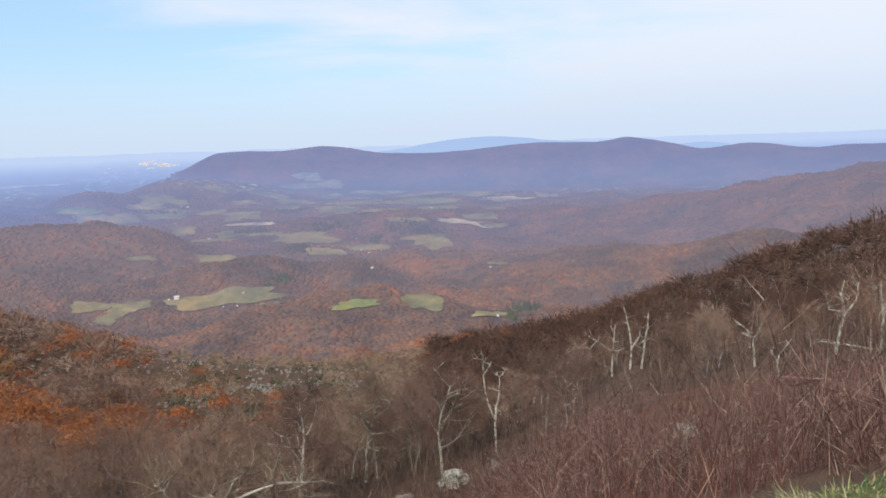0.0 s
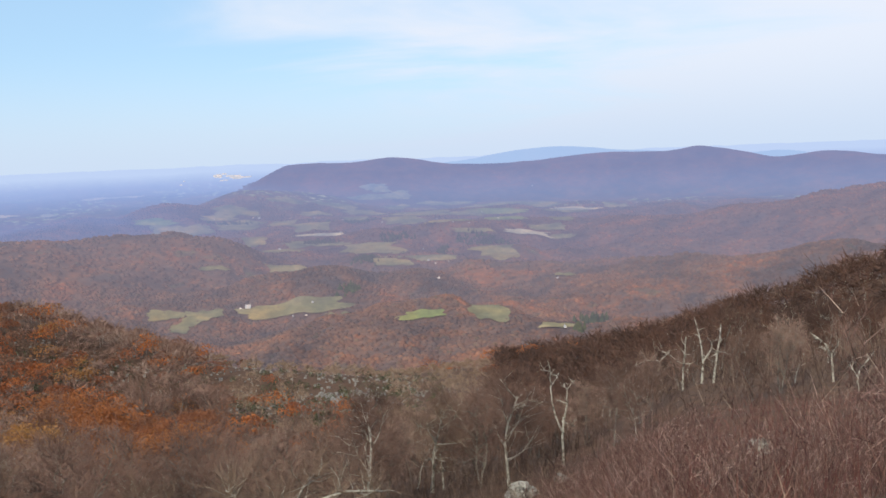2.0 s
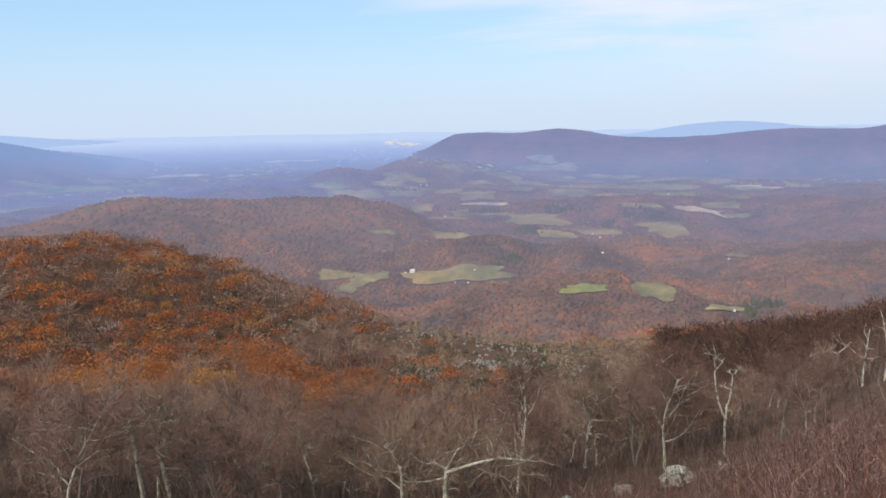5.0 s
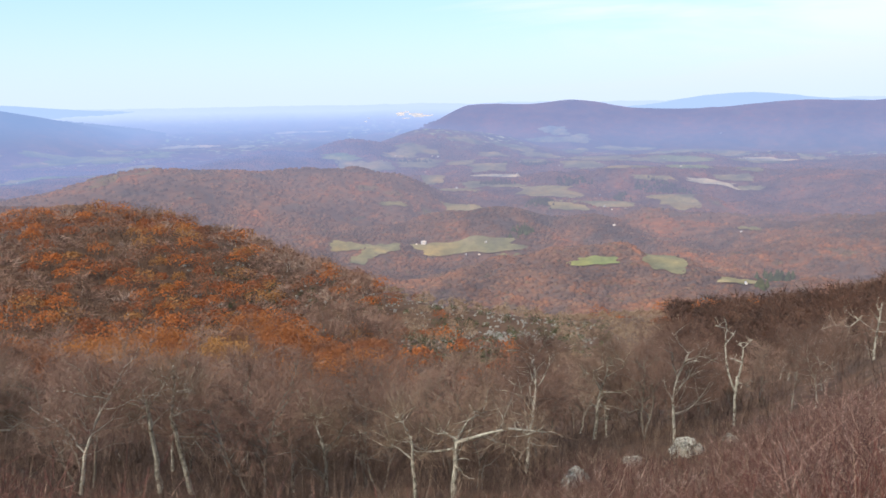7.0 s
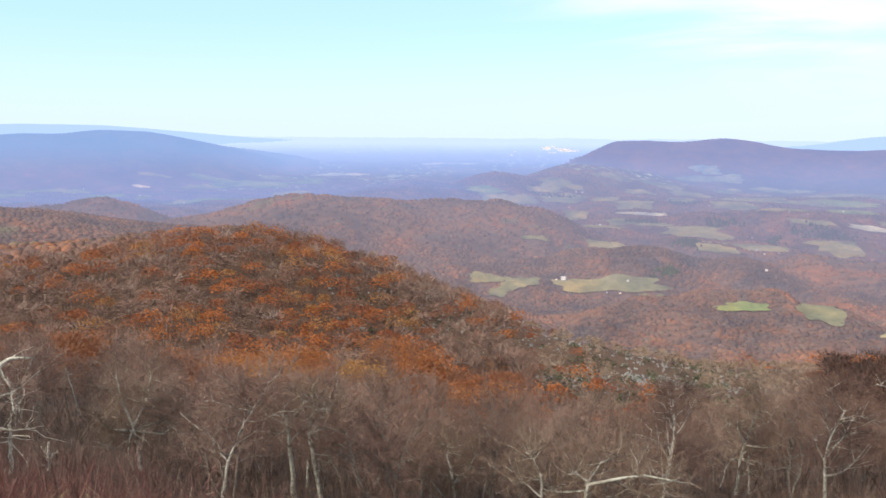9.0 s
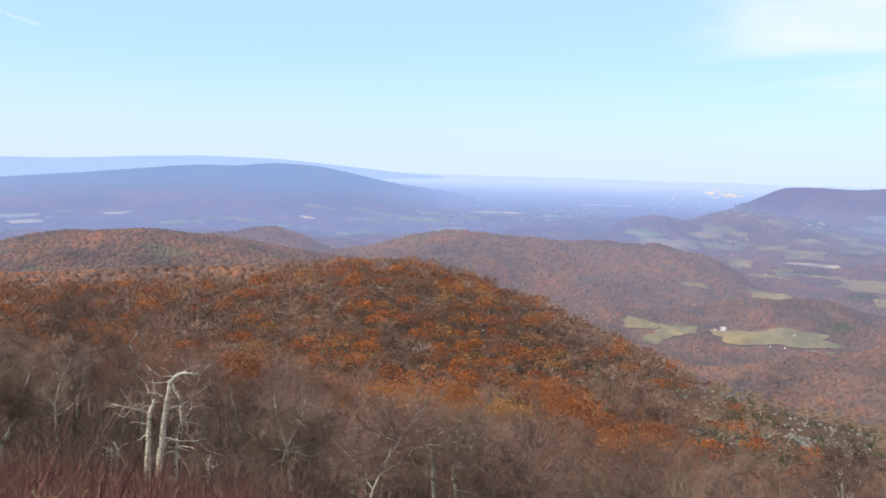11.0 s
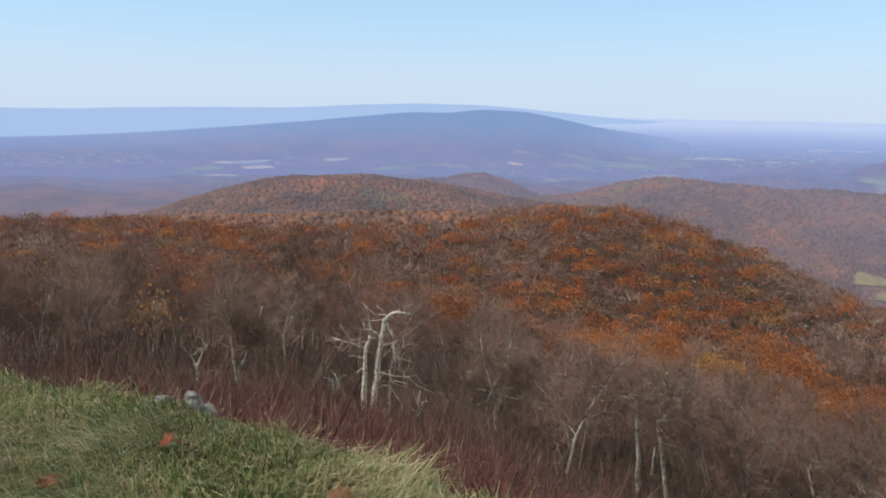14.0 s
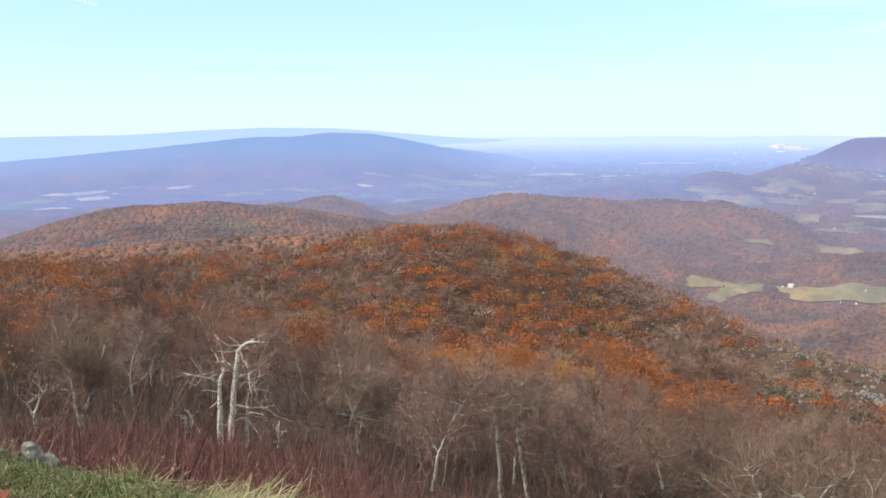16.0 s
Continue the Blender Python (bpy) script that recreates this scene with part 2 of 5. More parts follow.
CANES_PALE = varied_material("pink_brown_stems", [(0.0, (0.035, 0.016, 0.013)), (0.45, (0.095, 0.046, 0.039)), (0.75, (0.20, 0.112, 0.094)), (0.92, (0.34, 0.23, 0.19)), (1.0, (0.55, 0.46, 0.38))], per_island, 0.7)
EVERGREEN = varied_material("evergreen", [(0.0, (0.045, 0.055, 0.028)), (0.6, (0.085, 0.09, 0.05)), (1.0, (0.13, 0.12, 0.075))], per_island)


def stone_material(name, a, b):
    m, n, l = material(name)
    g = grain(n, l, 3.5, 8, 0.7)
    c = ramp(n, l, g, [(0.36, a), (0.47, b), (0.56, tuple(v * 1.4 for v in b)), (0.62, tuple(v * 0.6 for v in b)), (0.8, (0.5, 0.5, 0.42))])
    return finish(m, n, l, c, 0.9, g, 0.08)


STONE = stone_material("lichened_stone", (0.03, 0.028, 0.025), (0.27, 0.26, 0.225))
DULL_STONE = stone_material("dull_stone", (0.06, 0.055, 0.045), (0.22, 0.21, 0.18))
SCREE = stone_material("pale_scree", (0.10, 0.092, 0.08), (0.21, 0.20, 0.18))


def litter_material():
    m, n, l = material("leaf_litter")
    g = grain(n, l, 0.9, 8, 0.7)
    f = grain(n, l, 18, 4, 0.7)
    c = ramp(n, l, g, [(0.3, (0.05, 0.032, 0.022)), (0.5, (0.10, 0.058, 0.038)), (0.7, (0.15, 0.085, 0.05))])
    c = mixed(n, l, 0.5, c, ramp(n, l, f, [(0.3, (0.5, 0.48, 0.45)), (0.7, (1.3, 1.2, 1.1))]), "MULTIPLY")
    return finish(m, n, l, c, 0.95, f, 0.03)


def turf_material():
    m, n, l = material("turf")
    g = grain(n, l, 2.2, 6, 0.65)
    c = ramp(n, l, g, [(0.3, (0.03, 0.045, 0.014)), (0.5, (0.075, 0.09, 0.03)), (0.7, (0.16, 0.14, 0.06))])
    f = grain(n, l, 60, 3, 0.7)
    c = mixed(n, l, 0.5, c, ramp(n, l, f, [(0.3, (0.5, 0.5, 0.5)), (0.7, (1.3, 1.3, 1.2))]), "MULTIPLY")
    return finish(m, n, l, c, 0.95, f, 0.03)


def grass_material(name, shift):
    """Blades green in some patches and straw in others."""
    m, n, l = material(name)
    patch = grain(n, l, 1.6, 4, 0.6)
    own = sums(n, l, "MULTIPLY", per_island(n), 0.55)
    both = sums(n, l, "ADD", sums(n, l, "ADD", own, shift), sums(n, l, "MULTIPLY", patch, 0.9), True)
    c = ramp(n, l, both, [(0.3, (0.075, 0.115, 0.035)), (0.52, (0.17, 0.225, 0.075)), (0.68, (0.29, 0.31, 0.125)), (0.82, (0.46, 0.40, 0.21)), (1.0, (0.66, 0.57, 0.38))])
    return finish(m, n, l, c, 0.6, None, 0.02, 0.35)


GRASS = grass_material("grass_blades", -0.15)
LITTER, TURF = litter_material(), turf_material()
FAR_WOODS = [(0.30, (0.095, 0.084, 0.09)), (0.40, (0.125, 0.098, 0.093)), (0.46, (0.165, 0.098, 0.075)), (0.52, (0.13, 0.10, 0.093)), (0.58, (0.195, 0.10, 0.066)), (0.64, (0.13, 0.10, 0.09)), (0.70, (0.145, 0.137, 0.085))]
# far woods, fields and walls all carry the painted haze glow
FAR_LAND = painted_haze_material("distant_woods", FAR_WOODS, None, 0.011, patches=True)
# blue and pale tones of the ridges are haze put into emission
FAR_MAIN = painted_haze_material("hazy_mountain", FAR_WOODS, None, 0.006, 0.02, (0.83, (0.245, 0.29, 0.515), -250, -90))
FAR_LONG = painted_haze_material("blue_haze_mountain", FAR_WOODS, None, 0.006, 0.02, (0.92, (0.245, 0.37, 0.66), -215, -30))
FAR_BLUE_HAZE = painted_haze_material("palest_haze_mountain", FAR_WOODS, None, 0.006, 0.02, (0.96, (0.42, 0.58, 0.88), -200, -150))
FAR_CROWNS = painted_haze_material("distant_crowns", FAR_WOODS, per_island, 0.011)
# less haze painted on fields and houses of the western plain, to show up
FAR_FIELD = painted_haze_material("distant_pasture", [(0.3, (0.17, 0.17, 0.09)), (0.5, (0.24, 0.23, 0.125)), (0.7, (0.31, 0.275, 0.175))], None, 0.012, 0.03, west_haze=0.48)
FAR_PALE = painted_haze_material("distant_pale_field", [(0.3, (0.46, 0.42, 0.31)), (0.7, (0.62, 0.57, 0.45))], None, 0.01, 0.03, west_haze=0.72)
FAR_GREEN = painted_haze_material("distant_green_field", [(0.3, (0.145, 0.21, 0.08)), (0.7, (0.24, 0.275, 0.13))], None, 0.01, 0.03, west_haze=0.48)
# half pale emission, painted so the town stands out white
FAR_TOWN = painted_haze_material("far_town_glow", [(0.3, (0.5, 0.48, 0.44)), (0.7, (0.66, 0.64, 0.6))], None, 0.1, 1.0, (0.5, (0.66, 0.7, 0.85), -3000, -2900))
FAR_PINE = painted_haze_material("distant_pines", [(0.3, (0.025, 0.045, 0.025)), (0.7, (0.06, 0.085, 0.045))], None, 0.05, 0.2)
FAR_WALL = painted_haze_material("distant_white_wall", [(0.3, (0.75, 0.75, 0.74)), (0.7, (0.82, 0.82, 0.8))], None, 0.1, 1.0, west_haze=0.62)
FAR_ROOF = painted_haze_material("distant_grey_roof", [(0.3, (0.55, 0.55, 0.56)), (0.7, (0.75, 0.75, 0.76))], None, 0.1, 1.0, west_haze=0.62)


def streak_material():
    """A thin ice trail: mostly clear, with white light scattered in it."""
    m, n, l = material("ice_trail")
    a, b, k = n.new("ShaderNodeBsdfTransparent"), n.new("ShaderNodeBsdfTranslucent"), n.new("ShaderNodeMixShader")
    b.inputs["Color"].default_value = (0.9, 0.9, 0.9, 1)
    k.inputs[0].default_value = 0.13
    l.new(a.outputs[0], k.inputs[1])
    l.new(b.outputs[0], k.inputs[2])
    o = n.new("ShaderNodeOutputMaterial")
    l.new(k.outputs[0], o.inputs["Surface"])
    return m


ICE_TRAIL = streak_material()


# ---- the land ----
def lattice(ix, iy, seed):
    h = np.sin(ix * 127.1 + iy * 311.7 + seed * 74.7) * 43758.5453
    return h - np.floor(h)


def value_noise(x, y, seed=0):
    ix, iy = np.floor(x), np.floor(y)
    fx, fy = x - ix, y - iy
    fx, fy = fx * fx * (3 - 2 * fx), fy * fy * (3 - 2 * fy)
    a, b = lattice(ix, iy, seed), lattice(ix + 1, iy, seed)
    c, d = lattice(ix, iy + 1, seed), lattice(ix + 1, iy + 1, seed)
    return (a + (b - a) * fx) * (1 - fy) + (c + (d - c) * fx) * fy - 0.5


def fractal(x, y, size, octaves=4, seed=0):
    total, amp = 0, 1.0
    for k in range(octaves):
        total = total + amp * value_noise(x / size, y / size, seed + k)
        size, amp = size / 2, amp * 0.5
    return total


def at(bearing, dist):
    b = np.radians(bearing)
    return dist * np.sin(b), dist * np.cos(b)


LIP_BEARING = [-180, -110, -90, -77, -69, -60, -50, -35, -10, 10, 20, 28, 45, 90, 180]
LIP_DIST = [40, 13, 6.8, 5.15, 4.5, 3.8, 3.15, 2.75, 2.6, 2.8, 3.45, 4.2, 6.8, 28, 40]
FALL_DIST = [0, 3, 8, 27, 56, 100, 150, 250, 450, 700, 850, 1000, 1250, 1500, 2000, 3000, 3700, 4100, 4500, 4700, 4900, 5000]
FALL = [0, -1.6, -3.9, -9.6, -17.5, -29, -44, -75, -140, -220, -250, -264, -274, -277, -277, -270, -262, -252, -205, -150, -55, 0]


STEEP_BEARING = [-180, -90, -60, -50, -40, -25, -8, 3, 12, 26, 60, 180]
STEEP = [0.7, 0.8, 0.9, 1.0, 1.2, 1.35, 1.3, 1.15, 0.87, 0.72, 0.5, 0.5]   # the slope below the bank, steepest ahead


class Ridge:
    """A crest line in bearings, distances and heights, with the slope of its flanks and the roundness of its top."""

    def __init__(self, crest, slope, width, back=None):
        b, d, z = np.array(crest, float).T
        u = np.linspace(0, 1, len(b))
        fine = np.linspace(0, 1, len(b) * 6)
        self.x, self.y = at(np.interp(fine, u, b), np.interp(fine, u, d))
        self.z = np.interp(fine, u, z)
        k = np.array([0.25, 0.5, 0.25])
        for _ in range(2):
            self.z[1:-1] = np.convolve(self.z, k, "valid")
        self.slope, self.width, self.back = slope, width, back or slope

    def height(self, x, y):
        best, crest, total, far = np.full(x.shape, 1e18), np.zeros(x.shape), np.zeros(x.shape), np.zeros(x.shape)
        soft = (self.width * 0.5) ** 2
        for i in range(len(self.x) - 1):
            ax, ay, dx, dy = self.x[i], self.y[i], self.x[i + 1] - self.x[i], self.y[i + 1] - self.y[i]
            t = np.clip(((x - ax) * dx + (y - ay) * dy) / (dx * dx + dy * dy + 1e-9), 0, 1)
            d = (x - ax - t * dx) ** 2 + (y - ay - t * dy) ** 2
            best = np.minimum(best, d)
            weight = (1000.0 / (d + soft)) ** 3
            crest += weight * (self.z[i] + t * (self.z[i + 1] - self.z[i]))
            far += weight * math.hypot(ax + 0.5 * dx, ay + 0.5 * dy)
            total += weight
        beyond = np.hypot(x, y) > far / total
        return crest / total - np.where(beyond, self.back, self.slope) * (np.sqrt(best + self.width ** 2) - self.width)


NEAR_HILL = Ridge([(-100, 440, -52), (-88, 420, -54), (-75, 390, -53), (-64, 340, -53), (-54, 320, -50), (-44.5, 330, -45), (-40.6, 340, -43), (-36.8, 340, -44), (-34, 335, -47), (-32, 330, -54), (-29.3, 322, -60), (-25.8, 312, -67), (-22, 302, -72), (-16, 292, -75), (-12, 286, -78), (-8, 280, -82)], 0.14, 40, 0.6)
NEAR_SPUR = Ridge([(60, 220, 6), (42, 240, -10), (27.9, 260, -28), (22.6, 270, -39), (19.3, 276, -46), (15.7, 282, -54), (12.1, 290, -63), (8.3, 300, -70), (4.4, 310, -76), (0.4, 320, -82), (-4, 330, -90)], 0.10, 40, 0.6)
BACK_RIDGE = Ridge([(-110, 800, -83), (-90, 800, -99), (-75, 790, -102), (-62, 760, -98), (-54, 740, -89), (-49.4, 740, -91), (-44.4, 760, -86), (-41, 780, -87)], 0.5, 90)
WEST_HILL = Ridge([(-80, 1400, -229), (-68.8, 1400, -164), (-63.3, 1420, -122), (-56.7, 1450, -105), (-51, 1480, -129), (-47.9, 1500, -147), (-43.7, 1520, -164)], 0.36, 120)
CONE = Ridge([(-51, 2300, -192), (-48.3, 2320, -168), (-45.6, 2340, -200), (-43.7, 2350, -234)], 0.4, 90)
MID_HILL = Ridge([(-41.5, 1850, -186), (-38.8, 1860, -147), (-36.2, 1880, -136), (-32.6, 1920, -147), (-28, 1980, -156), (-25, 2020, -156), (-21.6, 2060, -173), (-18.7, 2100, -199), (-16.4, 2140, -232), (-13.5, 2200, -293)], 0.42, 120)
LOW_HILLS = Ridge([(-31, 3500, -225), (-27.2, 3550, -190), (-25, 3600, -225), (-22.7, 3750, -165), (-19.6, 3850, -186), (-17.3, 4050, -128), (-14.7, 4150, -157)], 0.35, 130)
KNOLL = Ridge([(-20, 1640, -250), (-17.4, 1660, -218), (-13, 1680, -213), (-9, 1690, -219), (-5.9, 1700, -233), (-3, 1700, -270)], 0.45, 40)
KNOLL_B = Ridge([(-11, 1290, -256), (-7.5, 1300, -232), (-3, 1320, -238), (1, 1330, -264)], 0.4, 45)
EAST_KNOLL = Ridge([(-4.8, 1800, -250), (-3.4, 1820, -228), (-0.1, 1850, -216), (3.7, 1880, -236), (7, 1900, -264)], 0.42, 45)
RIGHT_SPUR = Ridge([(60, 2000, 62), (40, 2300, -31), (27.8, 2550, -96), (23.9, 2650, -134), (20.2, 2700, -170), (15.7, 2750, -197), (12.1, 2800, -226), (6.8, 2880, -238), (4.1, 2920, -268)], 0.26, 110)
VALLEY_KNOLL = Ridge([(-13, 2650, -262), (-10.1, 2680, -238), (-7.4, 2700, -226), (-3.9, 2720, -228), (0, 2760, -262)], 0.36, 60)
RIGHT_SPUR_B = Ridge([(45, 1500, -99), (27.8, 1580, -160), (20, 1620, -204), (13, 1660, -240), (9, 1700, -262)], 0.24, 110)
MAIN_RIDGE = Ridge([(-19.5, 4600, -290), (-18.3, 4620, -215), (-17.2, 4640, -128), (-16.3, 4650, -88), (-14.7, 4660, -28), (-10.3, 4680, -34), (-7.9, 4690, -9), (-6, 4690, -30), (-3.8, 4700, -66), (-0.7, 4700, -74), (2.7, 4700, -55), (6.5, 4700, -30), (10.3, 4700, -38), (12.5, 4700, -16), (14.6, 4680, -43), (17.1, 4650, -93), (20.2, 4640, -62), (23.8, 4600, -98), (25.7, 4580, -82), (30, 4560, -86), (50, 4500, -46)], 0.42, 60)
FAR_RIDGE = Ridge([(-5, 4900, -75), (-3, 4900, -48), (0.9, 4900, 3), (3.9, 4900, 14), (6.9, 4900, -17), (10.3, 4900, -42), (15.7, 4890, -75), (17.5, 4890, -58), (19.5, 4890, -88)], 1.0, 30)
LONG_MOUNTAIN = Ridge([(-110, 4600, -207), (-90, 4650, -193), (-74.8, 4680, -159), (-70.1, 4690, -138), (-65, 4700, -104), (-59.7, 4700, -67), (-55.6, 4700, -31), (-52.6, 4700, -8), (-50.7, 4700, -13), (-48.4, 4700, 11), (-45.3, 4700, 3), (-43.4, 4710, -24), (-41.1, 4720, -66), (-38.8, 4730, -108), (-36.4, 4740, -150), (-33.6, 4740, -190), (-30.0, 4740, -240)], 0.34, 60)
LONG_MOUNTAIN_B = Ridge([(-110, 4850, -125), (-74.8, 4850, -114), (-68.4, 4850, -102), (-61.5, 4850, -72), (-57.1, 4850, -50), (-54, 4850, -41)], 1.1, 30)
BLUE_RIDGE = Ridge([(-110, 4930, -41), (-74.7, 4930, -25), (-68.4, 4930, -6), (-61.5, 4930, -0), (-55.6, 4930, 29), (-52.6, 4930, 40), (-48, 4930, 34), (-44.5, 4930, 14), (-41, 4935, -12), (-38, 4935, -36), (-34, 4935, -62), (-30, 4935, -100)], 1.6, 20)
RIDGES = [NEAR_HILL, NEAR_SPUR, BACK_RIDGE, WEST_HILL, CONE, MID_HILL, LOW_HILLS, KNOLL, KNOLL_B, EAST_KNOLL, VALLEY_KNOLL, RIGHT_SPUR, RIGHT_SPUR_B, MAIN_RIDGE, FAR_RIDGE, LONG_MOUNTAIN, LONG_MOUNTAIN_B, BLUE_RIDGE]



# bearing, distance, half width (degrees), half depth (m), kind
FIELDS = [
    (-23.2, 1537, 1.14, 18, 0),
    (-22.3, 1479, 0.87, 22, 0),
    (-20.9, 1520, 1.24, 39, 0),
    (-14.2, 1523, 3.36, 35, 0),
    (-11.6, 1417, 1.31, 55, 0),
    (-17.1, 1533, 1.5, 14, 0),
    (-6.2, 1281, 1.64, 15, 1),
    (-1.6, 1310, 1.55, 55, 0),
    (3.3, 1237, 1.22, 26, 0),
    (-9.3, 2428, 2.54, 110, 0),
    (-6.5, 2193, 2.71, 55, 0),
    (-8.2, 2061, 1.47, 29, 0),
    (-15.1, 1963, 1.36, 55, 0),
    (-13.2, 2602, 1.98, 48, 0),
    (-15.6, 2428, 1.73, 110, 0),
    (-17.2, 2834, 0.75, 110, 0),
    (-18.1, 3490, 1.92, 89, 0),
    (-18.3, 3710, 1.55, 73, 0),
    (-19.4, 3616, 1.46, 38, 0),
    (-23.4, 3505, 1.55, 49, 1),
    (-21.8, 3378, 1.79, 110, 0),
    (-13.5, 3286, 1.21, 110, 0),
    (-12.7, 2907, 1.75, 27, 2),
    (-19.9, 1844, 0.88, 14, 0),
    (-15.2, 3449, 0.9, 110, 0),
    (-8.9, 4310, 1.0, 45, 0),
    (-8.8, 4217, 1.99, 39, 0),
    (-11.6, 3912, 1.37, 59, 0),
    (-7.5, 4027, 0.85, 84, 0),
    (-5.8, 3688, 2.31, 110, 0),
    (-3.3, 3634, 1.69, 88, 0),
    (-4.1, 4111, 1.69, 66, 0),
    (-0.6, 3671, 2.29, 51, 1),
    (-0.8, 3971, 1.91, 110, 0),
    (2.3, 3935, 1.65, 91, 0),
    (3.7, 3592, 1.64, 54, 0),
    (4.6, 3681, 1.86, 93, 2),
    (7.2, 3800, 0.8, 110, 0),
    (-0.1, 3010, 1.75, 110, 1),
    (1.3, 2703, 1.9, 22, 2),
    (2.7, 2789, 1.13, 32, 0),
    (3.6, 2697, 0.83, 16, 0),
    (3.6, 2867, 1.05, 26, 0),
    (-2.4, 2629, 1.31, 14, 0),
    (-1.0, 2308, 1.69, 110, 0),
    (3.7, 1732, 0.75, 55, 0),
    (-9.7, 3827, 1.53, 53, 0),
    (-7.2, 3417, 1.54, 110, 0),
    (-14.9, 3876, 1.35, 31, 0),
    (-13.1, 3735, 1.14, 30, 0),
    (-10.4, 3612, 1.15, 110, 0),
    (-4.1, 2697, 1.54, 22, 0),
    (-7.3, 4241, 0.77, 24, 0),
    (-26.4, 4646, 1.22, 21, 2),
    (-22.6, 4705, 1.06, 16, 0),
    (-18.6, 4939, 1.46, 14, 2),
    (-20.8, 4866, 2.16, 22, 0),
    (-21.5, 4821, 1.79, 14, 0),
    (-41.8, 3442, 1.49, 87, 1),
    (-39.5, 4120, 2.06, 110, 1),
    (-37.6, 4073, 1.36, 110, 1),
    (-37.3, 4295, 1.43, 50, 0),
    (-33.2, 4411, 1.64, 56, 2),
    (-43.4, 3406, 0.95, 51, 0),
    (-43.9, 3355, 0.75, 14, 1),
    (-32.3, 4771, 2.15, 17, 0),
    (-25.3, 4651, 1.5, 16, 2),
    (-29.6, 4380, 0.51, 35, 2),
    (-42.3, 4022, 1.28, 60, 0),
    (-35.2, 4198, 1.26, 87, 1),
    (-36.3, 3688, 1.39, 110, 0),
    (-45.1, 4130, 1.04, 19, 0),
    (-31.2, 4678, 1.08, 22, 0),
    (-64.2, 4018, 1.68, 93, 2),
    (-63.1, 3800, 0.92, 110, 2),
    (-65.5, 3410, 1.02, 55, 2),
    (-66.6, 3731, 1.25, 110, 1),
    (-61.0, 4130, 0.74, 29, 0),
    (-57.9, 4068, 0.77, 23, 2),
    (-52.1, 3939, 1.92, 41, 0),
    (-49.7, 3886, 0.82, 94, 0),
    (-45.9, 3998, 0.53, 18, 2),
    (-45.8, 3595, 0.53, 110, 0),
    (-41.2, 3355, 2.47, 14, 1),
    (-41.5, 4173, 1.53, 34, 1),
    (-43.7, 3382, 1.0, 27, 1),
    (-67.8, 3521, 0.79, 110, 1),
    (-54.0, 3792, 1.46, 110, 1),
    (-48.0, 3685, 1.13, 89, 1),
]


def rough_land(x, y):
    """The height of the ground, without the levelling of the fields."""
    x, y = np.asarray(x, float), np.asarray(y, float)
    r = np.hypot(x, y)
    b = np.degrees(np.arctan2(x, y))
    d = r - np.interp(b, LIP_BEARING, LIP_DIST)
    z = np.interp(d, FALL_DIST, FALL)
    z = z * (1 + (np.interp(b, STEEP_BEARING, STEEP) - 1) * np.clip((220 - d) / 130, 0, 1))
    z = z + fractal(x, y, 4.0, 3, 5) * 0.35 * np.clip((d + 1) / 6, 0.12, 1) + fractal(x, y, 40, 3, 9) * 4 * np.clip((d - 20) / 100, 0, 1)
    z = z + fractal(x, y, 330, 4, 2) * 46 * np.clip((r - 700) / 600, 0, 1) * np.clip((3700 - r) / 1200, 0.12, 1)
    z = z - 60 * np.clip((-46 - b) / 6, 0, 1) * np.clip((r - 4600) / 150, 0, 1)
    for ridge in RIDGES:
        h = ridge.height(x, y)
        k = np.clip(ridge.width * 0.12, 2, 40)
        top = np.maximum(z, h)
        z = top + k * np.log1p(np.exp(-np.clip(np.abs(z - h) / k, 0, 40)))
    # spurs and gullies on the hills
    z = z + fractal(x, y, 170, 3, 14) * (14 + 24 * np.clip((b + 30) / 10, 0, 1)) * np.clip((r - 650) / 600, 0, 1) * np.clip((4300 - r) / 900, 0.2, 1)
    return z + fractal(x, y, 240, 3, 23) * 30 * np.clip((r - 900) / 400, 0, 1) * np.clip((3900 - r) / 700, 0, 1) * np.clip((b + 24) / 6, 0, 1)


def land(x, y):
    """The height of the ground, each pasture levelled sideways to fit the camera's view."""
    x, y = np.asarray(x, float), np.asarray(y, float)
    z = rough_land(x, y)
    r, b = np.hypot(x, y), np.degrees(np.arctan2(x, y))
    for fb, fd, hw, hd, _ in FIELDS:
        if fd < 3700:
            q = ((b - fb) / (hw * 1.2)) ** 2 + ((r - fd) / (hd * 1.6 + 40)) ** 2
            near = q < 4
            if near.any():
                fx, fy = at(np.full(near.sum(), fb), r[near])
                w = np.exp(-q[near] ** 2 * 0.7)
                z[near] = z[near] * (1 - w) + rough_land(fx, fy) * w
    return z


SURVEY = []   # bearings, log distances and heights of the sheets laid so far


def height_at(x, y):
    """The height of the sheets at given places, read between their points."""
    x, y = np.asarray(x, float), np.asarray(y, float)
    b, q = np.degrees(np.arctan2(x, y)), np.log(np.hypot(x, y) + 1e-6)
    z = np.zeros(x.shape)
    for i, (bs, qs, zs) in enumerate(SURVEY):
        u = np.interp(b, bs, np.arange(len(bs)))
        v = np.clip(np.interp(q, qs, np.arange(len(qs))), 0, len(qs) - 1.001)
        a, c = np.minimum(u.astype(int), len(bs) - 2), v.astype(int)
        fu, fv = u - a, v - c
        here = (zs[c, a] * (1 - fu) + zs[c, a + 1] * fu) * (1 - fv) + (zs[c + 1, a] * (1 - fu) + zs[c + 1, a + 1] * fu) * fv
        z = np.where((q >= qs[0]) | (i == 0), here, z)
    return z


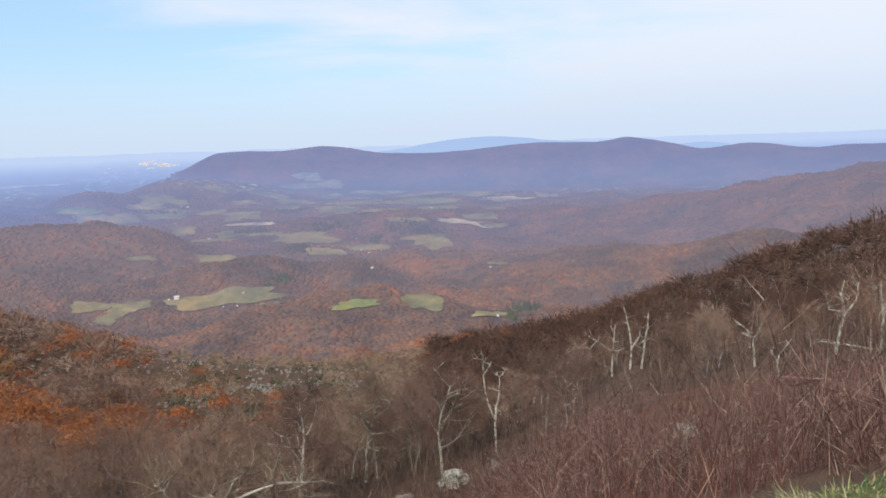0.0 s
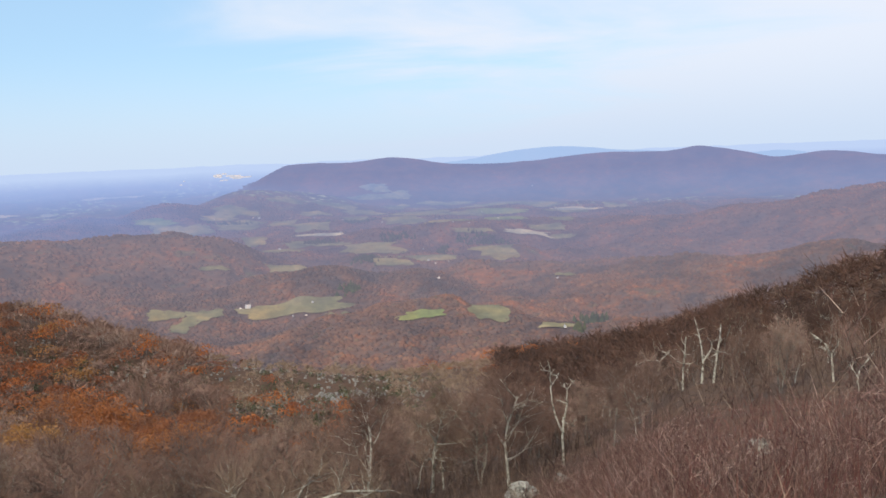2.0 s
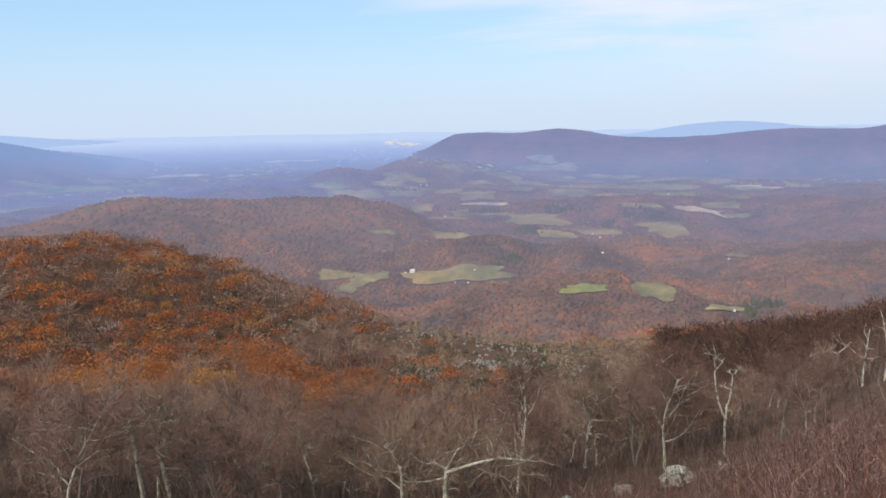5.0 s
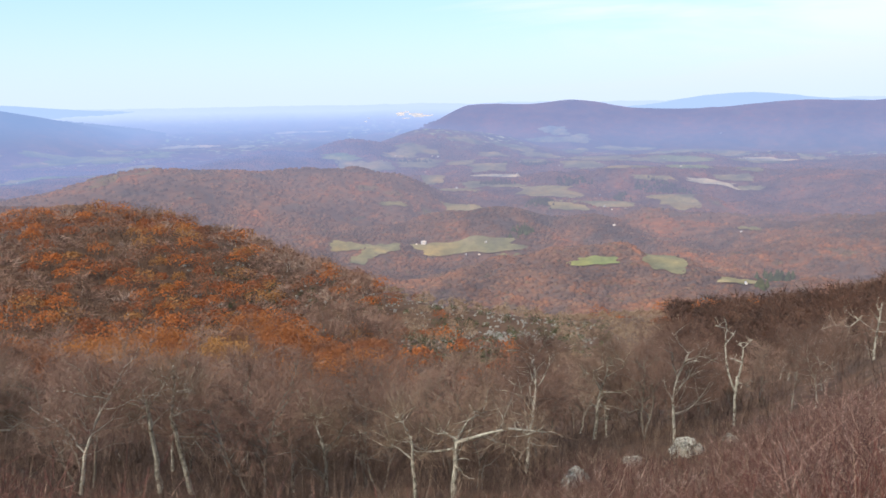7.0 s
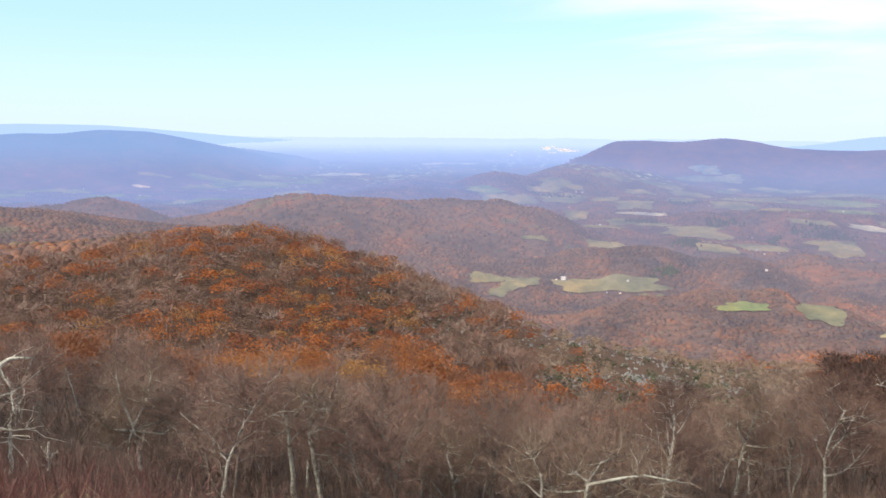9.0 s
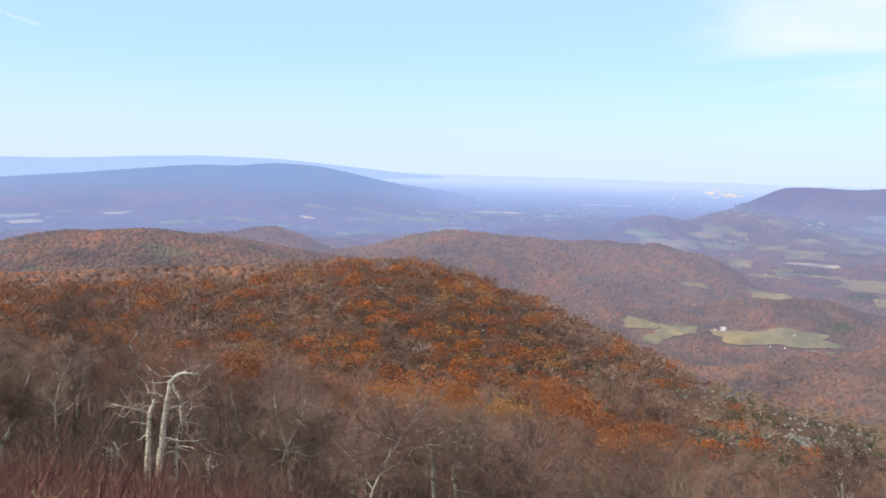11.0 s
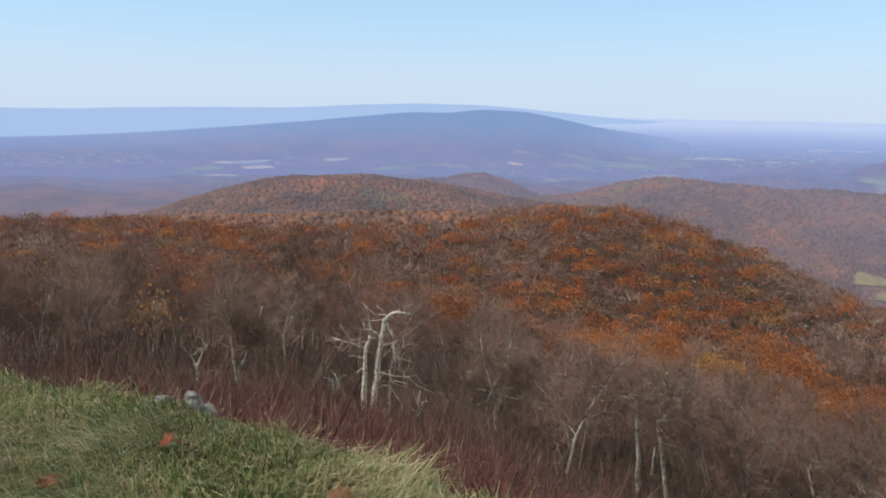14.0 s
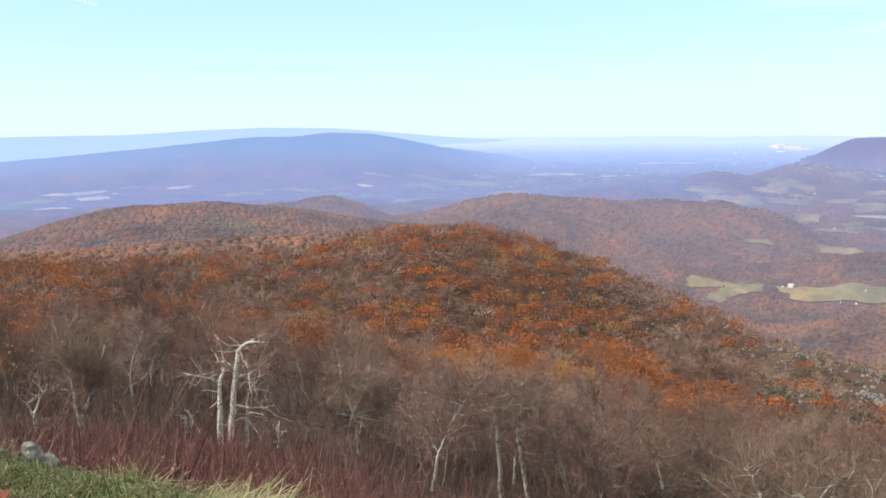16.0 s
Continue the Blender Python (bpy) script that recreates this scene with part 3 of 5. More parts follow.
def sheet(name, bearings, dists, closed):
    bb, dd = np.meshgrid(bearings, dists)
    x, y = at(bb, dd)
    z = land(x, y)
    SURVEY.append((bearings, np.log(dists), z))
    n, m = len(dists), len(bearings)
    verts = np.stack([x, y, z], -1).reshape(-1, 3).tolist()
    faces = []
    for i in range(n - 1):
        for j in range(m if closed else m - 1):
            k = (j + 1) % m
            faces.append((i * m + j, (i + 1) * m + j, (i + 1) * m + k, i * m + k))
    if closed and dists[0] < 1:
        verts.append((0, 0, float(land(np.zeros(1), np.zeros(1))[0])))
        faces += [(len(verts) - 1, j, (j + 1) % m) for j in range(m)]
    me = bpy.data.meshes.new(name)
    me.from_pydata(verts, [], faces)
    me.shade_smooth()
    return new(name, me)


BEARINGS = np.concatenate([np.arange(-180, -105, 3.0), np.arange(-105, 50, 0.3), np.arange(50, 180, 3.0)])
EDGE = 620.0
ground = tagged(sheet("ground", BEARINGS, np.geomspace(0.5, EDGE, 190), True), "steep hillside of brown leaf litter below a grassy bank", "ground", kind="structure")
ground.data.materials.append(LITTER)
ground.data.materials.append(TURF)
co = np.array([p.center[:] for p in ground.data.polygons])
lip = np.interp(np.degrees(np.arctan2(co[:, 0], co[:, 1])), LIP_BEARING, LIP_DIST)
ground.data.polygons.foreach_set("material_index", (np.hypot(co[:, 0], co[:, 1]) < lip + 1.0).astype(np.int32))
far_land = tagged(sheet("backdrop", BEARINGS, np.concatenate([np.geomspace(EDGE, 4300, 190), np.linspace(4312, 4960, 100)]), True), "wooded valley, foothills and mountain ridges with blue haze painted on", "landscape", kind="structure")
for m in (FAR_LAND, FAR_MAIN, FAR_LONG, FAR_BLUE_HAZE):
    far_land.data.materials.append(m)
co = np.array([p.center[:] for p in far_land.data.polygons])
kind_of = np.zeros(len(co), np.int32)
# ridge faces get the materials with their own painted haze
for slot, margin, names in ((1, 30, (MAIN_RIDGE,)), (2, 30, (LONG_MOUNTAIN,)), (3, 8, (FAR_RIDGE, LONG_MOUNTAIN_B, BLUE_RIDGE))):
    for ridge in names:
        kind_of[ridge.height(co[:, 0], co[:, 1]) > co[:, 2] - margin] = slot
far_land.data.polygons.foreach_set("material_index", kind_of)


# ---- plants ----
def mesh_of(name, verts, faces, mat, smooth=False):
    me = bpy.data.meshes.new(name)
    verts = np.asarray(verts, np.float32).reshape(-1, 3)
    if isinstance(faces, np.ndarray):
        k = faces.shape[1]
        me.vertices.add(len(verts))
        me.vertices.foreach_set("co", verts.ravel())
        me.loops.add(faces.size)
        me.loops.foreach_set("vertex_index", faces.ravel().astype(np.int32))
        me.polygons.add(len(faces))
        me.polygons.foreach_set("loop_start", np.arange(0, faces.size, k, dtype=np.int32))
        me.update(calc_edges=True)
    else:
        me.from_pydata(verts.tolist(), [], faces)
    me.materials.append(mat)
    if smooth:
        me.shade_smooth()
    return me


def part(name, me, parent, label=""):
    ob = new(name, me)
    ob.parent = parent
    return tagged(ob, label)


def quad_faces(n, start=0):
    return start + np.arange(n * 4).reshape(n, 4)


def cards(rng, centre, size, facing=None):
    """Small leaf cards round the given centres, turned at random or roughly outwards."""
    n = len(centre)
    w = rng.normal(size=(n, 3)) * (1.0 if facing is None else 0.5)
    if facing is not None:
        w = w + facing / (np.linalg.norm(facing, axis=1)[:, None] + 1e-9)
    u = np.cross(w, rng.normal(size=(n, 3)))
    u /= np.linalg.norm(u, axis=1)[:, None] + 1e-9
    v = np.cross(u, w)
    v /= np.linalg.norm(v, axis=1)[:, None] + 1e-9
    s = (size * rng.uniform(0.6, 1.4, n))[:, None]
    u, v = u * s * 0.5, v * s * 0.38
    return np.stack([centre - u, centre - v * 0.9, centre + u, centre + v], 1).reshape(-1, 3)


def blades(rng, start, end, width):
    """Thin tapering twigs from start to end."""
    d = end - start
    w = np.cross(d, rng.normal(size=d.shape))
    w /= np.linalg.norm(w, axis=1)[:, None] + 1e-9
    w = w * np.reshape(width, (-1, 1)) * 0.5
    return np.stack([start - w, start + w, end + w * 0.35, end - w * 0.35], 1).reshape(-1, 3)


class Tubes:
    """Tapered branches, joined into one mesh."""

    def __init__(self, sides=5):
        self.v, self.f, self.sides = [], [], sides

    def add(self, points, r0, r1):
        k, n = self.sides, len(points)
        base = len(self.v)
        for i, p in enumerate(points):
            p = Vector(p)
            q = Vector(points[min(i + 1, n - 1)]) - Vector(points[max(i - 1, 0)])
            side = q.orthogonal().normalized() if abs(q.normalized().z) < 0.9 else (q.cross(Vector((0, 1, 0)))).normalized()
            other = q.cross(side).normalized()
            r = r0 + (r1 - r0) * i / (n - 1)
            for j in range(k):
                a = 2 * math.pi * j / k
                self.v.append(tuple(p + (side * math.cos(a) + other * math.sin(a)) * r))
        for i in range(n - 1):
            for j in range(k):
                a, b = base + i * k + j, base + i * k + (j + 1) % k
                self.f.append((a, b, b + k, a + k))
        self.f.append(tuple(base + (n - 1) * k + j for j in range(k)))


def wander(rng, start, direction, length, steps, bend, lift=0.0):
    """A crooked branch: points from start."""
    p, d = np.array(start, float), np.array(direction, float)
    d /= np.linalg.norm(d)
    out = [p.copy()]
    for _ in range(steps):
        d = d + rng.normal(size=3) * bend + np.array([0, 0, lift])
        d /= np.linalg.norm(d)
        p = p + d * length / steps
        out.append(p.copy())
    return out


def skeleton(rng, height, radius, limbs, spread, sides=5, fork=0.35, stems=1, lean=(0, 0), subs=4):
    """Trunk, limbs and branches. Returns the tubes of the trunk, those of the branches, and the branch ends from which twigs grow."""
    trunks, tubes, tips = Tubes(sides), Tubes(max(sides - 1, 3)), []
    for s in range(stems):
        side = rng.uniform(0, 2 * math.pi)
        off = np.array([math.cos(side), math.sin(side), 0]) * (0.35 if stems > 1 else 0)
        d = np.array([lean[0], lean[1], 1.0]) + off * 0.6
        trunk = wander(rng, off * radius * 3 + np.array([0, 0, -0.6]), d, height * 0.78 + 0.6, 8, 0.12, 0.06)
        trunks.add(trunk, radius / math.sqrt(stems), radius * 0.28)
        for k in range(limbs):
            t = fork + (1 - fork) * (k + rng.uniform(0, 1)) / limbs
            i = min(int(t * 8), 7)
            p = trunk[i] + (trunk[i + 1] - trunk[i]) * (t * 8 - i)
            a = rng.uniform(0, 2 * math.pi)
            d = np.array([math.cos(a), math.sin(a), rng.uniform(0.25, 1.1)])
            length = spread * rng.uniform(0.6, 1.1) * (1.15 - 0.5 * t)
            limb = wander(rng, p, d, length, 5, 0.22, 0.08)
            tubes.add(limb, radius * (0.5 - 0.25 * t), radius * 0.11)
            for q in range(subs):
                j = rng.integers(1, 5)
                b = limb[j]
                d2 = (limb[j] - limb[j - 1]) / np.linalg.norm(limb[j] - limb[j - 1]) + rng.normal(size=3) * 0.7 + np.array([0, 0, 0.3])
                twig = wander(rng, b, d2, length * rng.uniform(0.35, 0.65), 3, 0.25, 0.05)
                tubes.add(twig, radius * 0.15, radius * 0.06)
                tips += [(twig[n], twig[n + 1]) for n in range(3)]
            tips += [(limb[n], limb[n + 1]) for n in range(2, 5)]
    return trunks, tubes, tips


def twig_mesh(rng, tips, count, length, width, mat, name="crown"):
    a, b = np.array([t[0] for t in tips]), np.array([t[1] for t in tips])
    k = rng.integers(0, len(a), count)
    p = a[k] + (b[k] - a[k]) * rng.uniform(0, 1, (count, 1))
    d = (b - a)[k]
    d /= np.linalg.norm(d, axis=1)[:, None] + 1e-9
    d = d * 0.55 + rng.normal(size=(count, 3)) * 0.65 + np.array([0, 0, 0.3])
    end = p + d * length * rng.uniform(0.4, 1.3, (count, 1))
    # each twig carries a side shoot
    mid = p + (end - p) * rng.uniform(0.2, 0.7, (count, 1))
    end2 = mid + (d + rng.normal(size=(count, 3)) * 0.6) * length * 0.5
    v = np.concatenate([blades(rng, p, end, np.full(count, width)), blades(rng, mid, end2, np.full(count, width * 0.8))])
    return mesh_of(name, v, quad_faces(count * 2), mat)


def tree(name, label, category, group, trunk_me, crown_me=None, branch_me=None):
    top = tagged(new(name), label, category, group)
    part("trunk", trunk_me, top)
    if branch_me:
        tagged(part("branchwork", branch_me, top), kind="stuff")
    if crown_me:
        tagged(part("crown", crown_me, top), kind="stuff")
    return top


def bare_tree(seed, height, radius, limbs, spread, twigs, length, width, bark, stems=1, sides=5, label="bare grey-brown tree with a fine twiggy crown on the hillside", group="bare trees", name="bare_tree", twig_mat=None, lean=(0, 0), cloud=0):
    rng = np.random.default_rng(seed)
    trunk, tubes, tips = skeleton(rng, height, radius, limbs, spread, sides, stems=stems, lean=lean, subs=6 if sides > 4 else 4)
    if cloud:
        # fine twigs that round the crown off
        c = rng.normal(size=(cloud, 3))
        c /= np.linalg.norm(c, axis=1)[:, None]
        c *= rng.uniform(0.25, 1.0, (cloud, 1)) ** 0.5
        p = c * np.array([spread * 0.72, spread * 0.72, height * 0.38]) + np.array([0, 0, height * 0.6])
        tips = tips + list(zip(p, p + c * 0.4 + rng.normal(size=p.shape) * 0.2))
    crown = twig_mesh(rng, tips, twigs, length, width, twig_mat or TWIGS) if twigs else None
    return tree(name, label, "tree", group, mesh_of("trunk", trunk.v, trunk.f, bark, True), crown, mesh_of("branchwork", tubes.v, tubes.f, bark, True))


def dome(rng, n, rx, rz, z0, clumps):
    """Points of a rounded crown made of clumps."""
    c = rng.normal(size=(clumps, 3))
    c /= np.linalg.norm(c, axis=1)[:, None]
    c[:, 2] = np.abs(c[:, 2]) * 1.1 - 0.15
    c *= rng.uniform(0.55, 0.9, (clumps, 1))
    k = rng.integers(0, clumps, n)
    p = c[k] + rng.normal(size=(n, 3)) * np.array([0.21, 0.21, 0.17]) * rng.uniform(0.6, 1.6, clumps)[k][:, None]
    return p * np.array([rx, rx, rz]) + np.array([0, 0, z0]), p * 0.35 + (p - c[k]) * 1.2 + rng.normal(size=(n, 3)) * 0.5


def leafy_tree(seed, height, radius, leaves, size, sides=5, label="oak in rust-orange autumn leaf on the hill", group="orange oaks", name="autumn_oak"):
    """A broad oak: trunk and limbs under a wide, uneven crown of small leaves."""
    rng = np.random.default_rng(seed)
    trunk, tubes, tips = skeleton(rng, height * 0.9, radius, 5, height * 0.45, sides, subs=2)
    rx = height * rng.uniform(0.5, 0.62)
    p, facing = dome(rng, leaves, rx, height * 0.36, height * 0.62, 17)
    # some leaves hang on along the limbs
    few = leaves // 5
    ends = np.array([t[1] for t in tips])[rng.integers(0, len(tips), few)] + rng.normal(size=(few, 3)) * 0.3
    v = np.concatenate([cards(rng, p, np.full(leaves, size), facing), cards(rng, ends, np.full(few, size))])
    crown = mesh_of("crown", v, quad_faces(leaves + few), LEAVES)
    return tree(name, label, "tree", group, mesh_of("trunk", trunk.v, trunk.f, BARK_GREY, True), crown, mesh_of("branchwork", tubes.v, tubes.f, BARK_GREY, True))


def stand(bearing, dist, sink=0.0):
    x, y = at(bearing, dist)
    return float(x), float(y), float(height_at(np.array([x]), np.array([y]))[0]) - sink


def placed(bearing, dist, turn=0.0, size=1.0, sink=0.1, tall=1.0):
    return pose(*stand(bearing, dist, sink), 0, 0, turn) @ Matrix.Diagonal((size, size, size * tall, 1))


def scatter(rng, count, b0, b1, d0, d1, keep=None, gap=0.0):
    """Bearings and distances spread evenly over the ground of a sector, no two closer than gap."""
    out, cells = [], {}
    tries = 0
    while len(out) < count and tries < count * 30:
        tries += 1
        b, d = rng.uniform(b0, b1), math.sqrt(rng.uniform(d0 * d0, d1 * d1))
        if keep and not keep(b, d):
            continue
        x, y = at(b, d)
        key = (int(x // max(gap, 0.01)), int(y // max(gap, 0.01)))
        if gap:
            near = [q for i in (-1, 0, 1) for j in (-1, 0, 1) for q in cells.get((key[0] + i, key[1] + j), ())]
            if any((q[0] - x) ** 2 + (q[1] - y) ** 2 < gap * gap for q in near):
                continue
            cells.setdefault(key, []).append((x, y))
        out.append((b, d))
    return out


def drop_of(bearing):
    return float(np.interp(bearing, LIP_BEARING, LIP_DIST))


# the pale trees and the boulder kept visible from the camera: bearing, distance
KEPT_IN_VIEW = [(-55.5, 23.7), (-64.6, 25.9), (-70.2, 42.3), (-67.3, 26.9), (-50.2, 60.0), (-52.2, 24.1), (-58.1, 25.8), (-46.6, 28.8), (-36.0, 28.0), (-25.3, 28.9), (-16.1, 23.6), (-6.0, 44.4), (3.3, 41.5), (12.6, 51.2), (25.4, 42.4), (26.1, 43.5), (20.6, 40.1), (22.1, 35.0), (27.9, 36.2), (0.4, 31.5)]


def open_view(b, d):
    """False on ground between the camera and such a tree, cleared to fit the view."""
    return not any(abs(b - fb) * d < 110 and d < fd + 1.5 for fb, fd in KEPT_IN_VIEW)


rng = np.random.default_rng(11)

# bare trees of the slope below the bank, 22 to 60 m off
NEAR = [bare_tree(100 + k, 7.2 + 0.4 * k, 0.095 + 0.007 * k, 11, 3.4, 3600, 0.46, 0.016, BARK_PALE if k % 3 == 1 else BARK_GREY, stems=1 + (k % 3 == 2), cloud=160) for k in range(6)]
slots = scatter(rng, 215, -95, 2, 24, 60, lambda b, d: d > (36 if b < -45 else 24) and open_view(b, d), 2.9) + scatter(rng, 75, 2, 42, 32, 64, open_view, 3.4)
for i, (b, d) in enumerate(slots):
    m = placed(b, d, rng.uniform(0, 360), rng.uniform(0.6, 0.95) * (0.62 if b > 2 else 1.0))
    if i < 6:
        NEAR[i].matrix_world = m
    else:
        copy_thing(NEAR[i % 6], m)

# bare trees of the right-hand spur and the hollow
MID = [bare_tree(200 + k, 7.0 + 0.4 * k, 0.13, 7, 3.2, 1500, 0.65, 0.026, BARK_PALE if k % 2 == 0 else BARK_GREY, sides=4, twig_mat=TWIGS_DARK, cloud=240, label="bare brown tree among others on the wooded spur", group="spur trees", name="spur_tree") for k in range(4)]
slots = scatter(rng, 290, 2, 48, 62, 170, None, 4.2)
for i, (b, d) in enumerate(slots):
    m = placed(b, d, rng.uniform(0, 360), rng.uniform(0.6, 1.0))
    if i < 4:
        MID[i].matrix_world = m
    else:
        copy_thing(MID[i % 4], m)

# oaks in orange leaf and bare trees between them, on the near hill
OAK = [leafy_tree(300 + k, 6.5 + 0.5 * k, 0.15, 2600, 0.27, 4) for k in range(6)]
HILL = [bare_tree(330 + k, 7.0 + 0.5 * k, 0.15, 7, 3.6, 1500, 0.7, 0.034, BARK_PALE if k % 2 else BARK_GREY, sides=4, cloud=260, label="bare mauve-grey tree between orange oaks on the hill", group="hill trees", name="hill_tree") for k in range(4)]


def on_near_hill(b, d):
    return b < -19 - (d - 150) * 0.02


def orange_here(b, d):
    x, y = at(b, d)
    lean = float(fractal(np.array([x]), np.array([y]), 38.0, 2, 31)[0]) * 0.5 + 0.04 * (d > 180) + 0.07
    lean -= 0.5 * min(max((b + 25.5 + (d - 150) * 0.03) / 5, 0), 1)   # the bare eastern flank
    lean -= (0.62 if b > -52 else 0.12) * min(max((135 - d) / 50, 0), 1)
    return lean


slots = scatter(rng, 640, -92, -19, 60, 215, on_near_hill, 4.3)
n_oak = n_hill = 0
for b, d in slots:
    m = placed(b, d, rng.uniform(0, 360), (0.72 + 0.65 * rng.uniform(0, 1) ** 1.6) * (0.62 + 0.38 * min(max((d - 70) / 80, 0), 1)))
    if orange_here(b, d) + rng.normal() * 0.26 > 0.03 and n_oak < 300:
        if n_oak < 6:
            OAK[n_oak].matrix_world = m
        else:
            copy_thing(OAK[n_oak % 6], m)
        n_oak += 1
    elif n_hill < 300:
        if n_hill < 4:
            HILL[n_hill].matrix_world = m
        else:
            copy_thing(HILL[n_hill % 4], m)
        n_hill += 1


def woods(name, label, spots, leafy, rng, per_tree, size, mat, low=4.0, high=9.5):
    """The wood further off, trees past counting: crowns of cards over short trunks."""
    b, d = np.array(spots).T
    x, y = at(b, d)
    z = height_at(x, y)
    n = len(x)
    h = rng.uniform(low, high, n)
    k = np.repeat(np.arange(n), per_tree)
    c = rng.normal(size=(len(k), 3))
    c /= np.linalg.norm(c, axis=1)[:, None]
    c[:, 2] = np.abs(c[:, 2]) * 1.1 - 0.2
    c *= rng.uniform(0.68 if leafy else 0.55, 1.02, (len(k), 1))
    if leafy:
        # five uneven boughs to a crown
        bough = rng.normal(size=(n, 5, 3)) * np.array([0.5, 0.5, 0.3])
        c = bough[k, rng.integers(0, 5, len(k))] * 0.34 + c * np.array([0.86, 0.86, 0.72])
    p = np.stack([x, y, z], 1)[k] + c * (h[k] * 0.47)[:, None] * np.array([1.08, 1.08, 0.9] if leafy else [1.2, 1.2, 1]) + np.array([0, 0, 1]) * (h[k] * 0.58)[:, None]
    if leafy:
        v = cards(rng, p, size * rng.uniform(0.6, 1.2, len(k)), c + rng.normal(size=c.shape) * 0.25)
    else:
        reach = (h[k] * 0.13)[:, None]
        v = blades(rng, p - c * reach, p + c * reach + rng.normal(size=p.shape) * reach * 0.6, size * np.clip(d[k] / 260, 0.45, 1.3))
    faces = quad_faces(len(k))
    stuff = tagged(new(name, mesh_of(name, v, faces, mat)), label, "woodland", kind="stuff")
    foot = np.stack([x, y, z - 0.3], 1)
    t = blades(rng, foot, foot + np.array([0, 0, 1]) * (h * 0.5)[:, None] + rng.normal(size=(n, 3)) * 0.4, np.full(n, 0.2))
    part("trunks", mesh_of("trunks", t, quad_faces(n), BARK_GREY if leafy else BARK_PALE), stuff)
    return stuff


spots = scatter(rng, 3400, -96, -20, 190, 420, lambda b, d: on_near_hill(b, min(d, 280)) or b < -24, 5.3)
orange = [s for s in spots if orange_here(*s) + rng.normal() * 0.24 > 0.02]
brown = [s for s in spots if s not in set(orange)]
for i, tint in enumerate(("rust", "orange", "russet", "rust", "brown", "orange", "tawny", "russet")):
    woods("autumn_woods", tint + " oaks of the wood covering the near hill", orange[i::8], True, rng, 230, 0.6, LEAF_MATS[tint], 5.5, 12.0)
woods("bare_woods", "leafless mauve-grey wood covering the near hill", brown, False, rng, 120, 0.2, TWIGS_STUFF, 5.5, 9.0)
spots = scatter(rng, 3000, -24, 42, 110, 400, lambda b, d: not (-14.5 < b < -8.5 and 215 < d < 282), 4.4)
orange = [s for s in spots if orange_here(*s) + rng.normal() * 0.1 > (-0.16 if s[0] < 2 else 0.0)]
brown = [s for s in spots if s not in set(orange)]
woods("flank_woods", "leafless grey-brown scrub on the rocky flank", [q for i, q in enumerate(brown) if q[0] < -1 and (i % 2 or q[1] < 200)], False, rng, 60, 0.2, TWIGS_PALE, 2.5, 5.0)
woods("spur_woods", "leafless dark brown wood on the spur", [q for q in brown if q[0] >= -1], False, rng, 80, 0.24, TWIGS_DARK)
for i, tint in enumerate(("rust", "russet", "orange")):
    woods("spur_oaks", "scattered " + tint + " oaks in the hollow", orange[i::3], True, rng, 140, 0.6, LEAF_MATS[tint])


